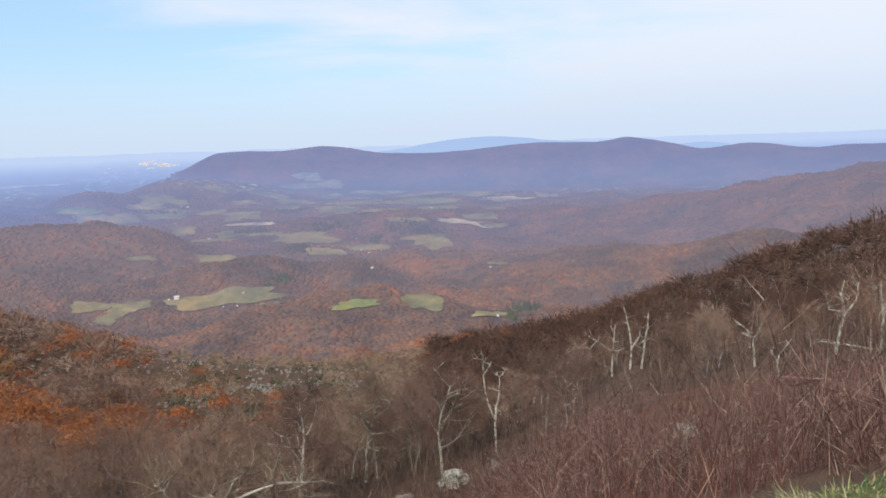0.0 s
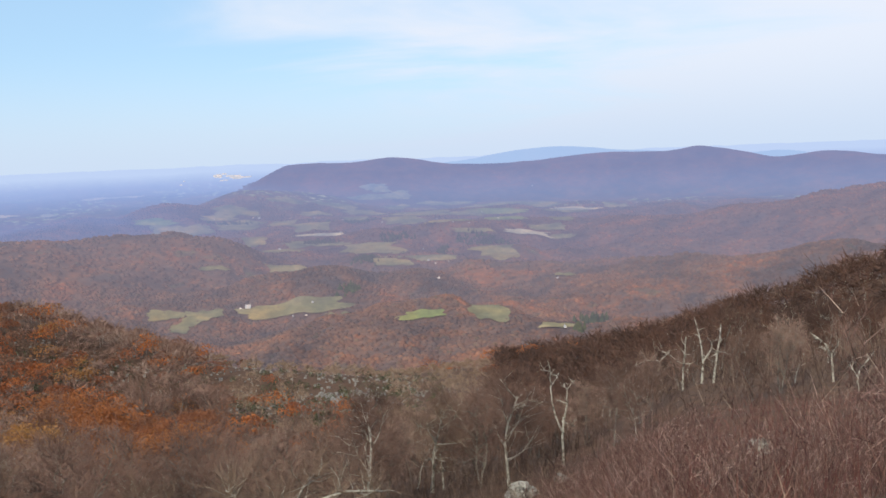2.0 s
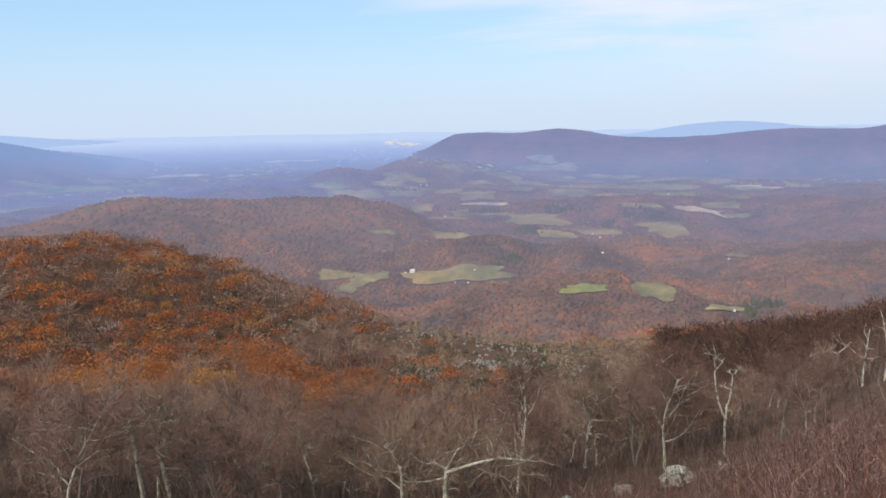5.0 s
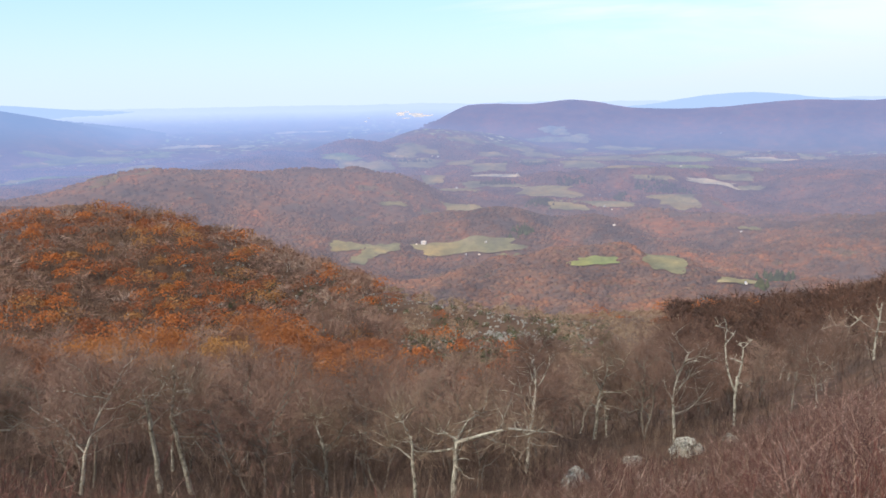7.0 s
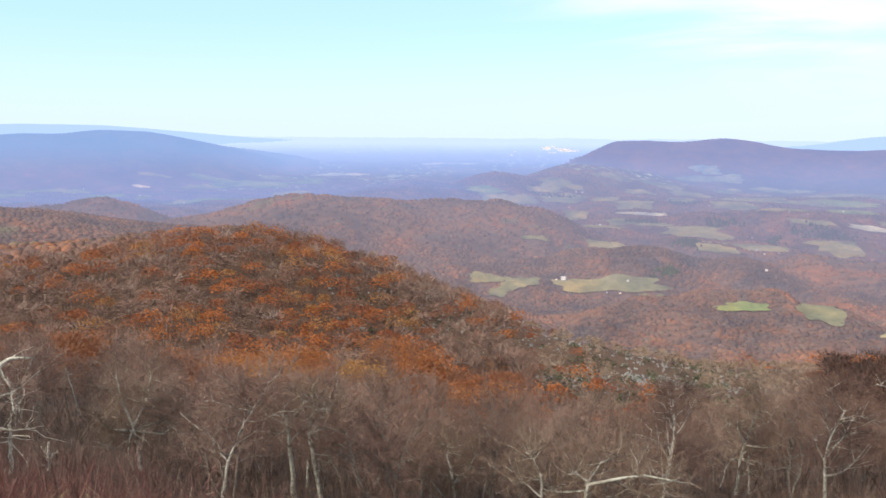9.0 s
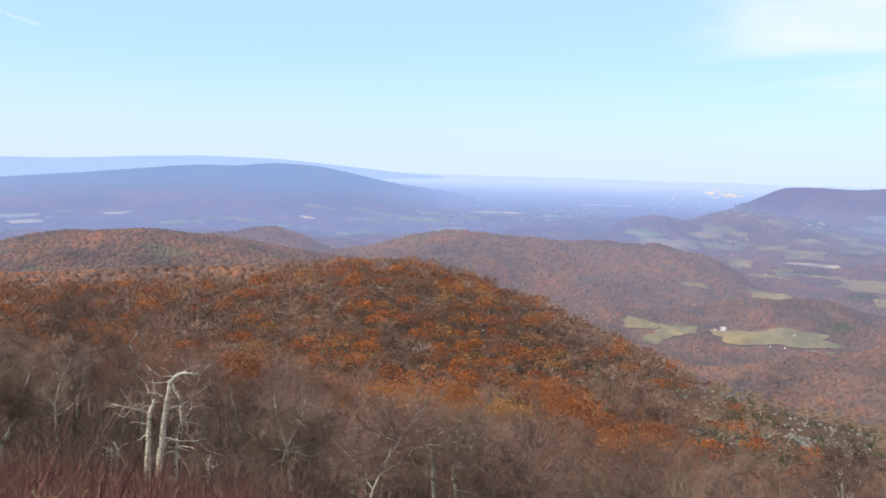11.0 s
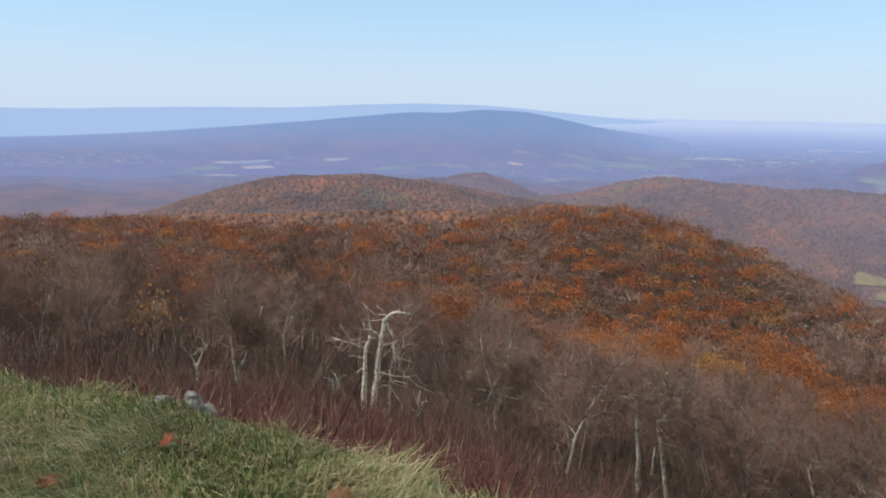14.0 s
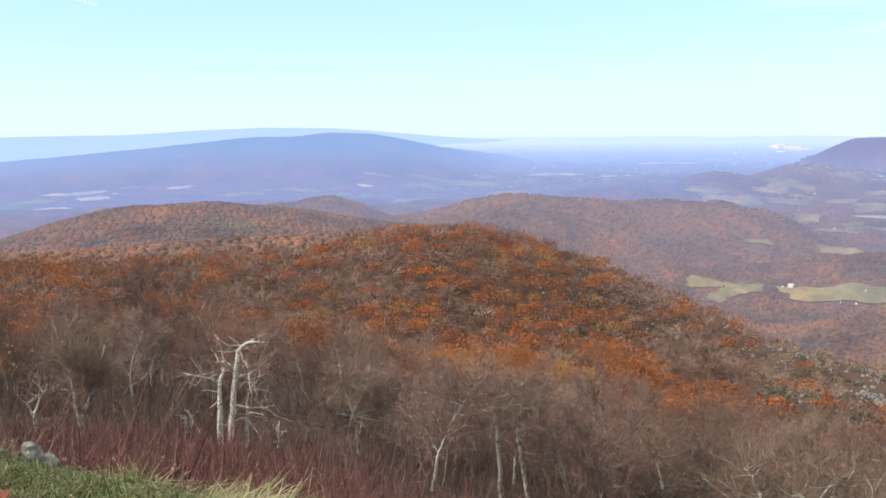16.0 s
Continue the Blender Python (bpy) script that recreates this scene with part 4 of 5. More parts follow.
def hero_tree(name, label, bearing, dist, twiggy, stems):
    """A tree shaped in a plane facing the camera to fit its view: stems as (sideways, up) in metres, with radii at foot
    and tip. twiggy: 0 dead, 1 few twigs, 2 a fine crown, 3 rust leaves.
    """
    rng = np.random.default_rng(int(abs(bearing) * 10) + 3)
    limbs, small, tips = [], Tubes(5), []
    for line, r0, r1 in stems:
        depth = rng.normal() * 0.12 * max(p[1] for p in line)
        n = max(2, 3 * len(line))
        u = np.linspace(0, len(line) - 1, n)
        px = np.interp(u, range(len(line)), [p[0] for p in line])
        pz = np.interp(u, range(len(line)), [p[1] for p in line])
        grow = np.linspace(0, 1, n)
        py = depth * grow * (line[0][1] > 0.6) + np.cumsum(rng.normal(size=n)) * 0.015
        px = px + np.concatenate([[0], rng.normal(size=n - 1) * 0.015])
        if line[0][1] < 0.2:
            px, py, pz = np.append(px[0], px), np.append(py[0], py), np.append(pz[0] - 0.7, pz)
            n += 1
        pts = [np.array(p) for p in zip(px, py, pz)]
        thin = 1.1 if twiggy == 1 and dist < 25 else 0.85 if dist < 30 else 0.52
        limb = Tubes(7)
        limb.add(pts, r0 * thin, r1 * thin * 0.8)
        limbs.append(limb)
        tips += [(pts[i], pts[i + 1]) for i in range(n * 2 // 5, n - 1)]
        # small side limbs
        for _ in range((5, 6, 11, 6)[twiggy]):
            i = rng.integers(n // 2, n - 1)
            side = wander(rng, pts[i], rng.normal(size=3) + np.array([0, 0, 0.7]), rng.uniform(0.3, 1.0) * (0.6 if twiggy == 0 else 1.1), 4, 0.3, 0.03)
            small.add(side, min(r0, r1 * 1.3) * 0.4, 0.005)
            tips += [(side[k], side[k + 1]) for k in range(1, 4)]
    bark = BARK_BIRCH if twiggy < 2 and dist < 30 else BARK_LICHEN
    crown = None
    if twiggy == 1:
        crown = twig_mesh(rng, tips, 420, 0.4, 0.010, TWIGS)
    elif twiggy == 2:
        crown = twig_mesh(rng, tips, 2200, 0.45, 0.011, TWIGS_PALE)
    elif twiggy == 3:
        k = rng.integers(0, len(tips), 420)
        p = np.array([tips[i][1] for i in k]) + rng.normal(size=(420, 3)) * 0.35
        crown = mesh_of("crown", cards(rng, p, np.full(420, 0.13)), quad_faces(420), LEAVES)
    top = tree(name, label, "tree", "", mesh_of("trunk", limbs[0].v, limbs[0].f, bark, True), crown, mesh_of("branchwork", small.v, small.f, bark, True))
    for limb in limbs[1:]:
        part("limb", mesh_of("limb", limb.v, limb.f, bark, True), top)
    top.matrix_world = pose(*stand(bearing, dist, 0.05), 0, 0, -bearing)
    return top


hero_tree('white_birch', 'white-barked birch with a bent broken top among brambles', -55.5, 23.7, 1, [
    ([(0.0, 0.0), (0.08, 0.91), (0.21, 2.07), (0.35, 2.92), (0.62, 3.08), (1.1, 3.04)], 0.11, 0.034),
    ([(-0.24, 0.01), (-0.23, 1.09), (-0.15, 2.07), (-0.08, 2.4)], 0.093, 0.042),
    ([(0.48, -0.1), (0.49, 0.74), (0.54, 1.32)], 0.068, 0.034),
    ([(0.23, 2.07), (0.63, 2.19), (0.82, 2.3)], 0.034, 0.017),
    ([(0.26, 2.31), (-0.01, 2.56), (-0.25, 2.57)], 0.034, 0.017),
    ([(0.1, 1.33), (0.63, 1.23), (1.09, 1.26)], 0.025, 0.017),
    ([(0.35, 2.88), (0.59, 2.39), (0.63, 1.73)], 0.025, 0.017),
    ([(-0.14, 1.99), (-0.49, 2.16), (-1.12, 2.35)], 0.025, 0.017),
])
hero_tree('forked_tree', 'bare grey tree forking low into two pale stems', -64.6, 25.9, 2, [
    ([(0.0, 0.0), (-0.09, 0.58), (-0.18, 1.03), (-0.22, 1.9), (-0.23, 2.67), (-0.42, 2.94)], 0.11, 0.037),
    ([(-0.09, 0.58), (0.21, 1.09), (0.46, 1.85), (0.71, 2.71)], 0.083, 0.028),
    ([(-0.21, 1.72), (0.05, 2.05)], 0.037, 0.018),
    ([(0.29, 1.34), (0.67, 1.49)], 0.037, 0.018),
    ([(-0.22, 2.07), (-0.51, 2.51)], 0.028, 0.018),
])
hero_tree('slender_tree', 'slender grey tree still holding some rust leaves', -70.2, 42.3, 3, [
    ([(0.0, 0.0), (0.08, 1.41), (0.13, 2.9)], 0.118, 0.044),
    ([(1.17, 0.16), (0.95, 1.61), (0.66, 2.59)], 0.089, 0.03),
    ([(0.08, 1.68), (-0.39, 2.4)], 0.044, 0.03),
    ([(0.11, 2.22), (0.59, 2.73)], 0.044, 0.03),
])
hero_tree('slender_tree', 'small crooked pale tree above the red brambles', -67.3, 26.9, 0, [
    ([(0.0, 0.0), (-0.06, 0.54), (0.1, 1.06), (0.26, 1.37)], 0.076, 0.029),
    ([(-0.03, 0.45), (-0.18, 0.91), (-0.31, 1.06)], 0.048, 0.019),
])
hero_tree('dead_snag', 'leaning dead snag with a bare tip', -50.2, 60.0, 0, [
    ([(0.0, 0.0), (-0.31, 1.68), (-0.74, 3.43)], 0.168, 0.063),
])
hero_tree('broken_stub', 'short broken grey stub in the brambles', -52.2, 24.1, 0, [
    ([(0.0, -0.05), (0.01, 0.89)], 0.069, 0.035),
    ([(0.01, 0.38), (0.24, 0.63)], 0.026, 0.017),
])
hero_tree('broken_stub', 'short split stub of a dead tree', -58.1, 25.8, 0, [
    ([(0.0, 0.0), (0.09, 0.53), (-0.03, 0.81)], 0.082, 0.037),
    ([(-0.0, 0.05), (-0.14, 0.63)], 0.055, 0.037),
])
hero_tree('round_tree', 'low bare tree with arching pale limbs', -46.6, 28.8, 2, [
    ([(0.0, 0.0), (-0.12, 1.06), (-0.23, 1.67)], 0.104, 0.062),
    ([(-0.19, 1.47), (-0.92, 1.66), (-1.43, 2.27)], 0.052, 0.021),
    ([(-0.19, 1.47), (0.67, 1.25), (1.26, 1.51)], 0.052, 0.021),
    ([(-0.23, 1.67), (-0.55, 2.68), (-0.66, 3.49)], 0.062, 0.021),
    ([(-0.23, 1.57), (0.25, 2.49), (0.43, 3.31)], 0.052, 0.021),
    ([(-0.2, 1.31), (-0.81, 0.95), (-1.31, 1.25)], 0.041, 0.021),
    ([(-0.21, 1.47), (0.76, 1.7), (1.57, 0.91)], 0.041, 0.021),
])
hero_tree('twin_oak', 'twin-trunked pale oak with short spreading limbs', -36.0, 28.0, 2, [
    ([(-0.27, 0.05), (-0.34, 1.56), (-0.44, 3.05), (-0.54, 3.55)], 0.124, 0.062),
    ([(0.72, -0.13), (0.44, 1.64), (0.25, 2.75), (0.41, 3.81), (0.41, 4.48)], 0.114, 0.041),
    ([(-0.44, 3.05), (-0.99, 3.33), (-1.39, 3.68)], 0.052, 0.021),
    ([(-0.45, 3.15), (-0.01, 3.67), (0.3, 4.21)], 0.052, 0.021),
    ([(0.25, 2.75), (0.93, 2.96), (1.45, 2.65)], 0.052, 0.021),
    ([(0.4, 3.61), (0.88, 3.65), (1.11, 3.49)], 0.041, 0.021),
    ([(-0.41, 2.95), (-0.86, 2.73), (-1.11, 2.87)], 0.041, 0.021),
    ([(0.32, 2.05), (0.86, 1.97), (1.19, 1.42)], 0.031, 0.021),
])
hero_tree('crooked_oak', 'crooked bare oak with pale lichened limbs', -25.3, 28.9, 2, [
    ([(-0.0, -0.04), (0.03, 1.31), (-0.03, 2.18)], 0.097, 0.054),
    ([(0.01, 0.77), (-0.6, 1.47), (-1.27, 2.08), (-1.56, 2.32)], 0.054, 0.022),
    ([(-1.16, 0.34), (-1.13, 1.85), (-1.16, 2.28)], 0.065, 0.032),
    ([(-0.03, 0.66), (-0.32, 1.12), (-0.91, 1.29)], 0.043, 0.022),
    ([(0.01, 1.74), (0.54, 2.35), (0.86, 2.86)], 0.043, 0.022),
    ([(-0.04, 2.07), (-0.25, 2.73), (-0.13, 3.25)], 0.043, 0.022),
])
hero_tree('spreading_oak', 'bare oak spreading long pale limbs sideways', -16.1, 23.6, 2, [
    ([(0.0, 0.0), (0.07, 1.12), (0.11, 1.92)], 0.115, 0.08),
    ([(0.11, 1.83), (0.82, 2.09), (1.65, 2.33), (2.74, 2.26)], 0.071, 0.027),
    ([(0.82, 2.04), (1.32, 1.74), (1.9, 1.48)], 0.044, 0.018),
    ([(0.11, 1.92), (-0.19, 2.1), (-0.44, 2.02)], 0.044, 0.018),
    ([(0.08, 1.65), (-0.7, 1.49), (-1.2, 1.6)], 0.044, 0.018),
    ([(0.11, 1.92), (0.49, 2.45), (0.99, 2.62)], 0.053, 0.018),
    ([(-1.15, 0.07), (-1.2, 1.51), (-1.23, 2.04)], 0.08, 0.035),
    ([(-1.21, 1.33), (-1.7, 1.71), (-2.04, 1.64)], 0.035, 0.018),
    ([(1.65, 2.29), (2.16, 2.11), (2.41, 1.67)], 0.027, 0.018),
    ([(-1.23, 1.95), (-1.43, 2.49), (-1.68, 2.68)], 0.035, 0.018),
])
hero_tree('forked_tree', 'pale dead tree with a broad forked top', -6.0, 44.4, 2, [
    ([(0.0, 0.0), (0.15, 1.9), (0.29, 2.87)], 0.194, 0.129),
    ([(0.29, 2.87), (-0.05, 3.81), (-0.12, 4.44)], 0.113, 0.048),
    ([(0.29, 2.87), (0.61, 3.84), (0.65, 4.73)], 0.113, 0.048),
    ([(0.35, 2.81), (1.4, 2.93), (2.05, 3.29)], 0.097, 0.032),
    ([(0.6, 0.23), (0.62, 1.28), (0.51, 2.24)], 0.113, 0.065),
    ([(-0.05, 3.65), (-0.72, 3.94)], 0.048, 0.032),
    ([(0.61, 3.68), (1.37, 4.2), (1.66, 4.84)], 0.048, 0.032),
])
hero_tree('dead_tree', 'tall dead tree with peeling white stems', 3.3, 41.5, 0, [
    ([(0.0, -0.06), (-0.01, 1.59), (0.07, 2.6)], 0.149, 0.104),
    ([(-0.03, 1.88), (-0.4, 2.84), (-0.56, 4.11), (-0.52, 5.1), (-0.63, 5.46)], 0.104, 0.045),
    ([(-0.54, 4.96), (-1.0, 5.43)], 0.045, 0.03),
    ([(0.04, 2.17), (0.22, 3.33), (0.29, 4.13), (0.07, 4.44)], 0.104, 0.045),
    ([(0.27, 4.04), (0.63, 4.49)], 0.045, 0.03),
    ([(-0.05, 2.39), (0.61, 2.17)], 0.06, 0.03),
    ([(0.22, 3.33), (-0.35, 3.5)], 0.06, 0.03),
    ([(-0.56, 4.11), (-0.13, 4.54)], 0.045, 0.03),
])
hero_tree('dead_tree', 'cluster of dead white poles on the spur', 12.6, 51.2, 1, [
    ([(-1.08, 0.15), (-0.89, 2.91)], 0.125, 0.071),
    ([(-0.0, -0.11), (0.11, 1.41), (-0.06, 2.64), (-0.32, 3.86)], 0.16, 0.053),
    ([(0.07, 1.41), (0.51, 2.12), (0.68, 2.83)], 0.107, 0.053),
    ([(0.67, 0.02), (0.91, 1.96), (1.11, 3.63)], 0.16, 0.089),
    ([(-2.55, 0.3), (-2.37, 1.37), (-3.22, 1.37), (-3.99, 0.94)], 0.089, 0.036),
    ([(-2.37, 1.37), (-1.85, 1.91)], 0.071, 0.036),
])
hero_tree('dead_tree', 'dead white tree with crooked forked limbs on the spur', 25.4, 42.4, 1, [
    ([(0.0, 0.0), (0.2, 1.36), (0.28, 2.17), (0.12, 2.96)], 0.176, 0.088),
    ([(0.24, 1.76), (0.81, 2.59), (0.89, 3.65)], 0.103, 0.044),
    ([(0.23, 2.03), (-0.36, 2.13), (-0.45, 2.53)], 0.073, 0.029),
    ([(0.28, 2.17), (0.57, 2.85)], 0.073, 0.029),
])
hero_tree('fallen_limb', 'fallen white limb caught among bare trees', 26.1, 43.5, 0, [
    ([(-1.49, 0.44), (-0.01, 0.33), (1.62, 0.14)], 0.12, 0.06),
    ([(-0.01, 0.33), (0.36, -0.05)], 0.06, 0.03),
])
hero_tree('broken_tree', 'broken dead tree snapped over at its top', 20.6, 40.1, 0, [
    ([(0.0, -0.05), (-0.07, 1.32), (-0.39, 1.83), (-0.98, 2.28)], 0.111, 0.056),
    ([(-0.07, 1.32), (0.21, 1.99)], 0.042, 0.028),
])
hero_tree('slender_tree', 'thin pale sapling standing above pink-brown shrubs', 22.1, 35.0, 0, [
    ([(0.0, -0.07), (-0.08, 0.8), (0.33, 1.4), (0.43, 1.52)], 0.073, 0.024),
    ([(-0.07, 0.57), (-0.35, 1.06)], 0.049, 0.024),
])
hero_tree('dead_tree', 'pale dead tree at the top of the spur', 27.9, 36.2, 1, [
    ([(0.0, 0.0), (0.04, 1.8), (-0.06, 3.13)], 0.113, 0.05),
    ([(0.01, 2.25), (-0.35, 3.12)], 0.063, 0.025),
    ([(0.02, 1.8), (0.34, 2.71)], 0.063, 0.025),
])


# ---- brambles and shrubs under the bank ----
def shrub(seed, height, stems, spread, width, mat, shoots=3, label="", group="", name="shrub"):
    """Many thin upright stems from one foot, each with side shoots."""
    rng = np.random.default_rng(seed)
    a = rng.uniform(0, 2 * math.pi, stems)
    foot = np.stack([np.cos(a), np.sin(a), np.zeros(stems)], 1) * (spread * 0.45 * np.sqrt(rng.uniform(0, 1, stems)))[:, None]
    foot[:, 2] = -0.25
    h = height * rng.uniform(0.45, 1.0, stems)
    out = foot * 1.1 + rng.normal(size=(stems, 3)) * 0.2 * height
    p0, v = foot, []
    tips = []
    for k in range(3):
        t = (k + 1) / 3
        p1 = foot + out * t * t + rng.normal(size=foot.shape) * 0.03
        p1[:, 2] = foot[:, 2] + h * (t - 0.08 * t * t)
        v.append(blades(rng, p0, p1, np.full(stems, width * (1.15 - 0.3 * k))))
        tips.append((p0, p1))
        p0 = p1
    body = mesh_of("thicket", np.concatenate(v), quad_faces(stems * 3), mat)
    n = stems * shoots
    k = rng.integers(0, stems, n)
    seg = rng.integers(0, 3, n)
    a0 = np.stack([t[0] for t in tips])[seg, k]
    a1 = np.stack([t[1] for t in tips])[seg, k]
    s = a0 + (a1 - a0) * rng.uniform(0, 1, (n, 1))
    d = rng.normal(size=(n, 3)) * 0.5 + np.array([0, 0, 0.8])
    e = s + d * height * 0.18 * rng.uniform(0.5, 1.4, (n, 1))
    # finer twigs on the shoots
    s2 = np.repeat(s + (e - s) * rng.uniform(0.2, 0.9, (n, 1)), 2, 0)
    e2 = s2 + (np.repeat(d, 2, 0) * 0.6 + rng.normal(size=(2 * n, 3)) * 0.45) * height * 0.1
    spray = np.concatenate([blades(rng, s, e, np.full(n, width * 0.6)), blades(rng, s2, e2, np.full(2 * n, width * 0.42))])
    top = tagged(new(name), label, "shrub", group)
    tagged(part("thicket", body, top), kind="stuff")
    tagged(part("twig_spray", mesh_of("twig_spray", spray, quad_faces(3 * n), mat), top), kind="stuff")
    return top


def planted(kinds, spots, lo, hi, rng):
    for i, (b, d) in enumerate(spots):
        m = placed(b, d, rng.uniform(0, 360), rng.uniform(lo, hi), 0.05)
        if i < len(kinds):
            kinds[i].matrix_world = m
        else:
            copy_thing(kinds[i % len(kinds)], m)


rng = np.random.default_rng(21)
PINK = [shrub(400 + k, 1.75, 42, 1.2, 0.010, CANES_PALE, 9, "tall pink-brown leafless shrub on the slope below the grass", "pink-brown shrubs", "tall_shrub") for k in range(5)]
planted(PINK, scatter(rng, 84, 9, 38, 8.5, 17, None, 0.85), 0.5, 1.2, rng)
LOWPINK = [shrub(420 + k, 1.15, 40, 1.2, 0.009, CANES_PALE, 9, "low pink-brown leafless shrub round the boulder", "low shrubs", "low_shrub") for k in range(4)]
planted(LOWPINK, scatter(rng, 150, -9, 12, 13, 29, lambda b, d: abs(b - 0.4) > 2.4 or d < 19 or d > 32, 0.8), 0.6, 1.25, rng)
RED = [shrub(440 + k, 0.85, 60, 1.4, 0.008, CANES, 8, "dark red bramble thicket below the grassy bank", "red brambles", "bramble") for k in range(5)]
planted(RED, scatter(rng, 300, -100, -12, 6, 27, lambda b, d: d > drop_of(b) + 1.6 and d < 15 + (-b - 12) * 0.14, 1.0), 0.7, 1.15, rng)
GREYBRUSH = [shrub(460 + k, 1.9, 50, 1.8, 0.016, TWIGS_BRUSH, 6, "thin grey-brown saplings and undergrowth between the trees", "saplings", "sapling_clump") for k in range(5)]
planted(GREYBRUSH, scatter(rng, 60, -98, 3, 20, 40, lambda b, d: d > (25 if b < -45 else 20) and open_view(b, d), 1.4), 0.6, 1.3, rng)


def undergrowth(name, label, spots, rng, stems, height, width, mat):
    b, d = np.array(spots).T
    x, y = at(b, d)
    k = np.repeat(np.arange(len(x)), stems)
    foot = np.stack([x, y, height_at(x, y)], 1)[k] + rng.normal(size=(len(k), 3)) * np.array([0.8, 0.8, 0.0])
    foot[:, 2] = height_at(foot[:, 0], foot[:, 1]) - 0.1
    tip = foot + rng.normal(size=foot.shape) * height * 0.5 + np.array([0, 0, 1]) * (height * rng.uniform(0.4, 1.2, len(k)))[:, None]
    return tagged(new(name, mesh_of(name, blades(rng, foot, tip, np.full(len(k), width)), quad_faces(len(k)), mat)), label, "undergrowth", kind="stuff")


undergrowth("undergrowth", "brown leafless undergrowth covering the wooded slope", scatter(rng, 3000, -100, 45, 30, 130), rng, 20, 1.5, 0.028, TWIGS_BRUSH)
# dark brush colour stands in for shade in the gaps between crowns
undergrowth("hill_undergrowth", "leafless dark saplings filling the gaps between trees of the near hill", scatter(rng, 4800, -94, -18, 95, 330, lambda b, d: b < -22.5 - (d - 150) * 0.03), rng, 16, 2.0, 0.07, TWIGS_BRUSH)
undergrowth("slope_brush", "fine brown undergrowth between brambles and the first trees", scatter(rng, 1500, -100, 4, 16, 40), rng, 20, 0.9, 0.011, TWIGS_BRUSH)
undergrowth("bramble_carpet", "dark red bramble stems covering the upper slope", scatter(rng, 2200, -100, 8, 6.5, 28, lambda b, d: d > drop_of(b) + 2.5 and d < (27 if b < -45 else 19)), rng, 17, 0.4, 0.012, CANES)
# dark carpet puts the shade beneath the pale shrubs into stem colour
undergrowth("shrub_carpet", "dark red stems darkening the gaps between the tall shrubs", scatter(rng, 700, -9, 40, 8, 30, lambda b, d: d > drop_of(b) + 3.5), rng, 20, 0.45, 0.010, CANES)


# ---- the grassy bank ----
def turf_blades(rng, count, b0, b1, d0, past, length, width, mat, name, label, droop=1.0):
    b = rng.uniform(b0, b1, count)
    far = np.interp(b, LIP_BEARING, LIP_DIST) + past
    d = np.sqrt(rng.uniform(0, 1, count) * (far ** 2 - d0 ** 2) + d0 ** 2)
    x, y = at(b, d)
    tuft = fractal(x, y, 0.35, 2, 77)
    foot = np.stack([x, y, height_at(x, y) - 0.02], 1)
    comb = fractal(x, y, 0.8, 2, 51) * 5.0
    lean = np.stack([np.cos(comb), np.sin(comb), np.zeros(count)], 1) * 1.25 + rng.normal(size=(count, 3)) * 0.65
    h = length * rng.uniform(0.5, 1.35, count) * (1 + 0.9 * tuft)
    side = np.cross(lean, [0, 0, 1.0]) + rng.normal(size=(count, 3)) * 0.3
    side /= np.linalg.norm(side, axis=1)[:, None]
    side = side * width * 0.5
    mid = foot + lean * (h * 0.35)[:, None] + np.array([0, 0, 0.62]) * h[:, None]
    tip = foot + lean * (h * 0.95)[:, None] + np.array([0, 0, 1.0]) * (h * (0.85 - 0.35 * droop * rng.uniform(0, 1, count)))[:, None]
    v = np.stack([foot - side, foot + side, mid + side * 0.8, mid - side * 0.8, tip + side * 0.15, tip - side * 0.15], 1).reshape(-1, 3)
    i = np.arange(count)[:, None] * 6
    f = np.concatenate([i + [0, 1, 2, 3], i + [3, 2, 4, 5]])
    return tagged(new(name, mesh_of(name, v, f, mat)), label, "grass", kind="stuff")


turf_blades(rng, 60000, -108, -36, 1.7, 0.05, 0.08, 0.0055, GRASS, "grass", "rough green and straw-coloured grass on the bank", 1.8)
turf_blades(rng, 9000, 14, 44, 2.8, 0.0, 0.05, 0.0055, GRASS, "grass_edge", "rough grass at the edge of the bank")
turf_blades(rng, 25000, -108, -37, 1.8, 0.0, 0.085, 0.0048, STRAW, "dry_grass", "bent straw-coloured dry grass on the bank", 2.2)
turf_blades(rng, 6000, 14, 44, 2.8, 0.0, 0.045, 0.005, STRAW, "dry_grass_edge", "bent straw-coloured dry grass at the lip", 1.6)


def seed_stalk(seed):
    """A clump of dry weed stalks with bent pale heads."""
    rng = np.random.default_rng(seed)
    top = tagged(new("weed_stalk"), "dry pale weed stalks at the lip of the bank", "weeds", "weed stalks")
    for _ in range(5):
        t = Tubes(4)
        p = wander(rng, (rng.normal() * 0.05, rng.normal() * 0.05, -0.05), rng.normal(size=3) * 0.35 + np.array([0, 0, 1]), rng.uniform(0.15, 0.3), 5, 0.22, -0.1)
        t.add(p, 0.004, 0.0015)
        stalk = part("stalk", mesh_of("stalk", t.v, t.f, STRAW), top)
        heads = p[-1] + rng.normal(size=(12, 3)) * 0.008
        tagged(part("seed_head", mesh_of("seed_head", cards(rng, heads, np.full(12, 0.010)), quad_faces(12), STRAW), stalk), kind="stuff")
    return top


WEED = [seed_stalk(500 + k) for k in range(4)]
spots = [(b, drop_of(b) + rng.uniform(-0.1, 0.3)) for b in list(rng.uniform(-80, -40, 24))]
planted(WEED, spots, 0.6, 1.2, rng)


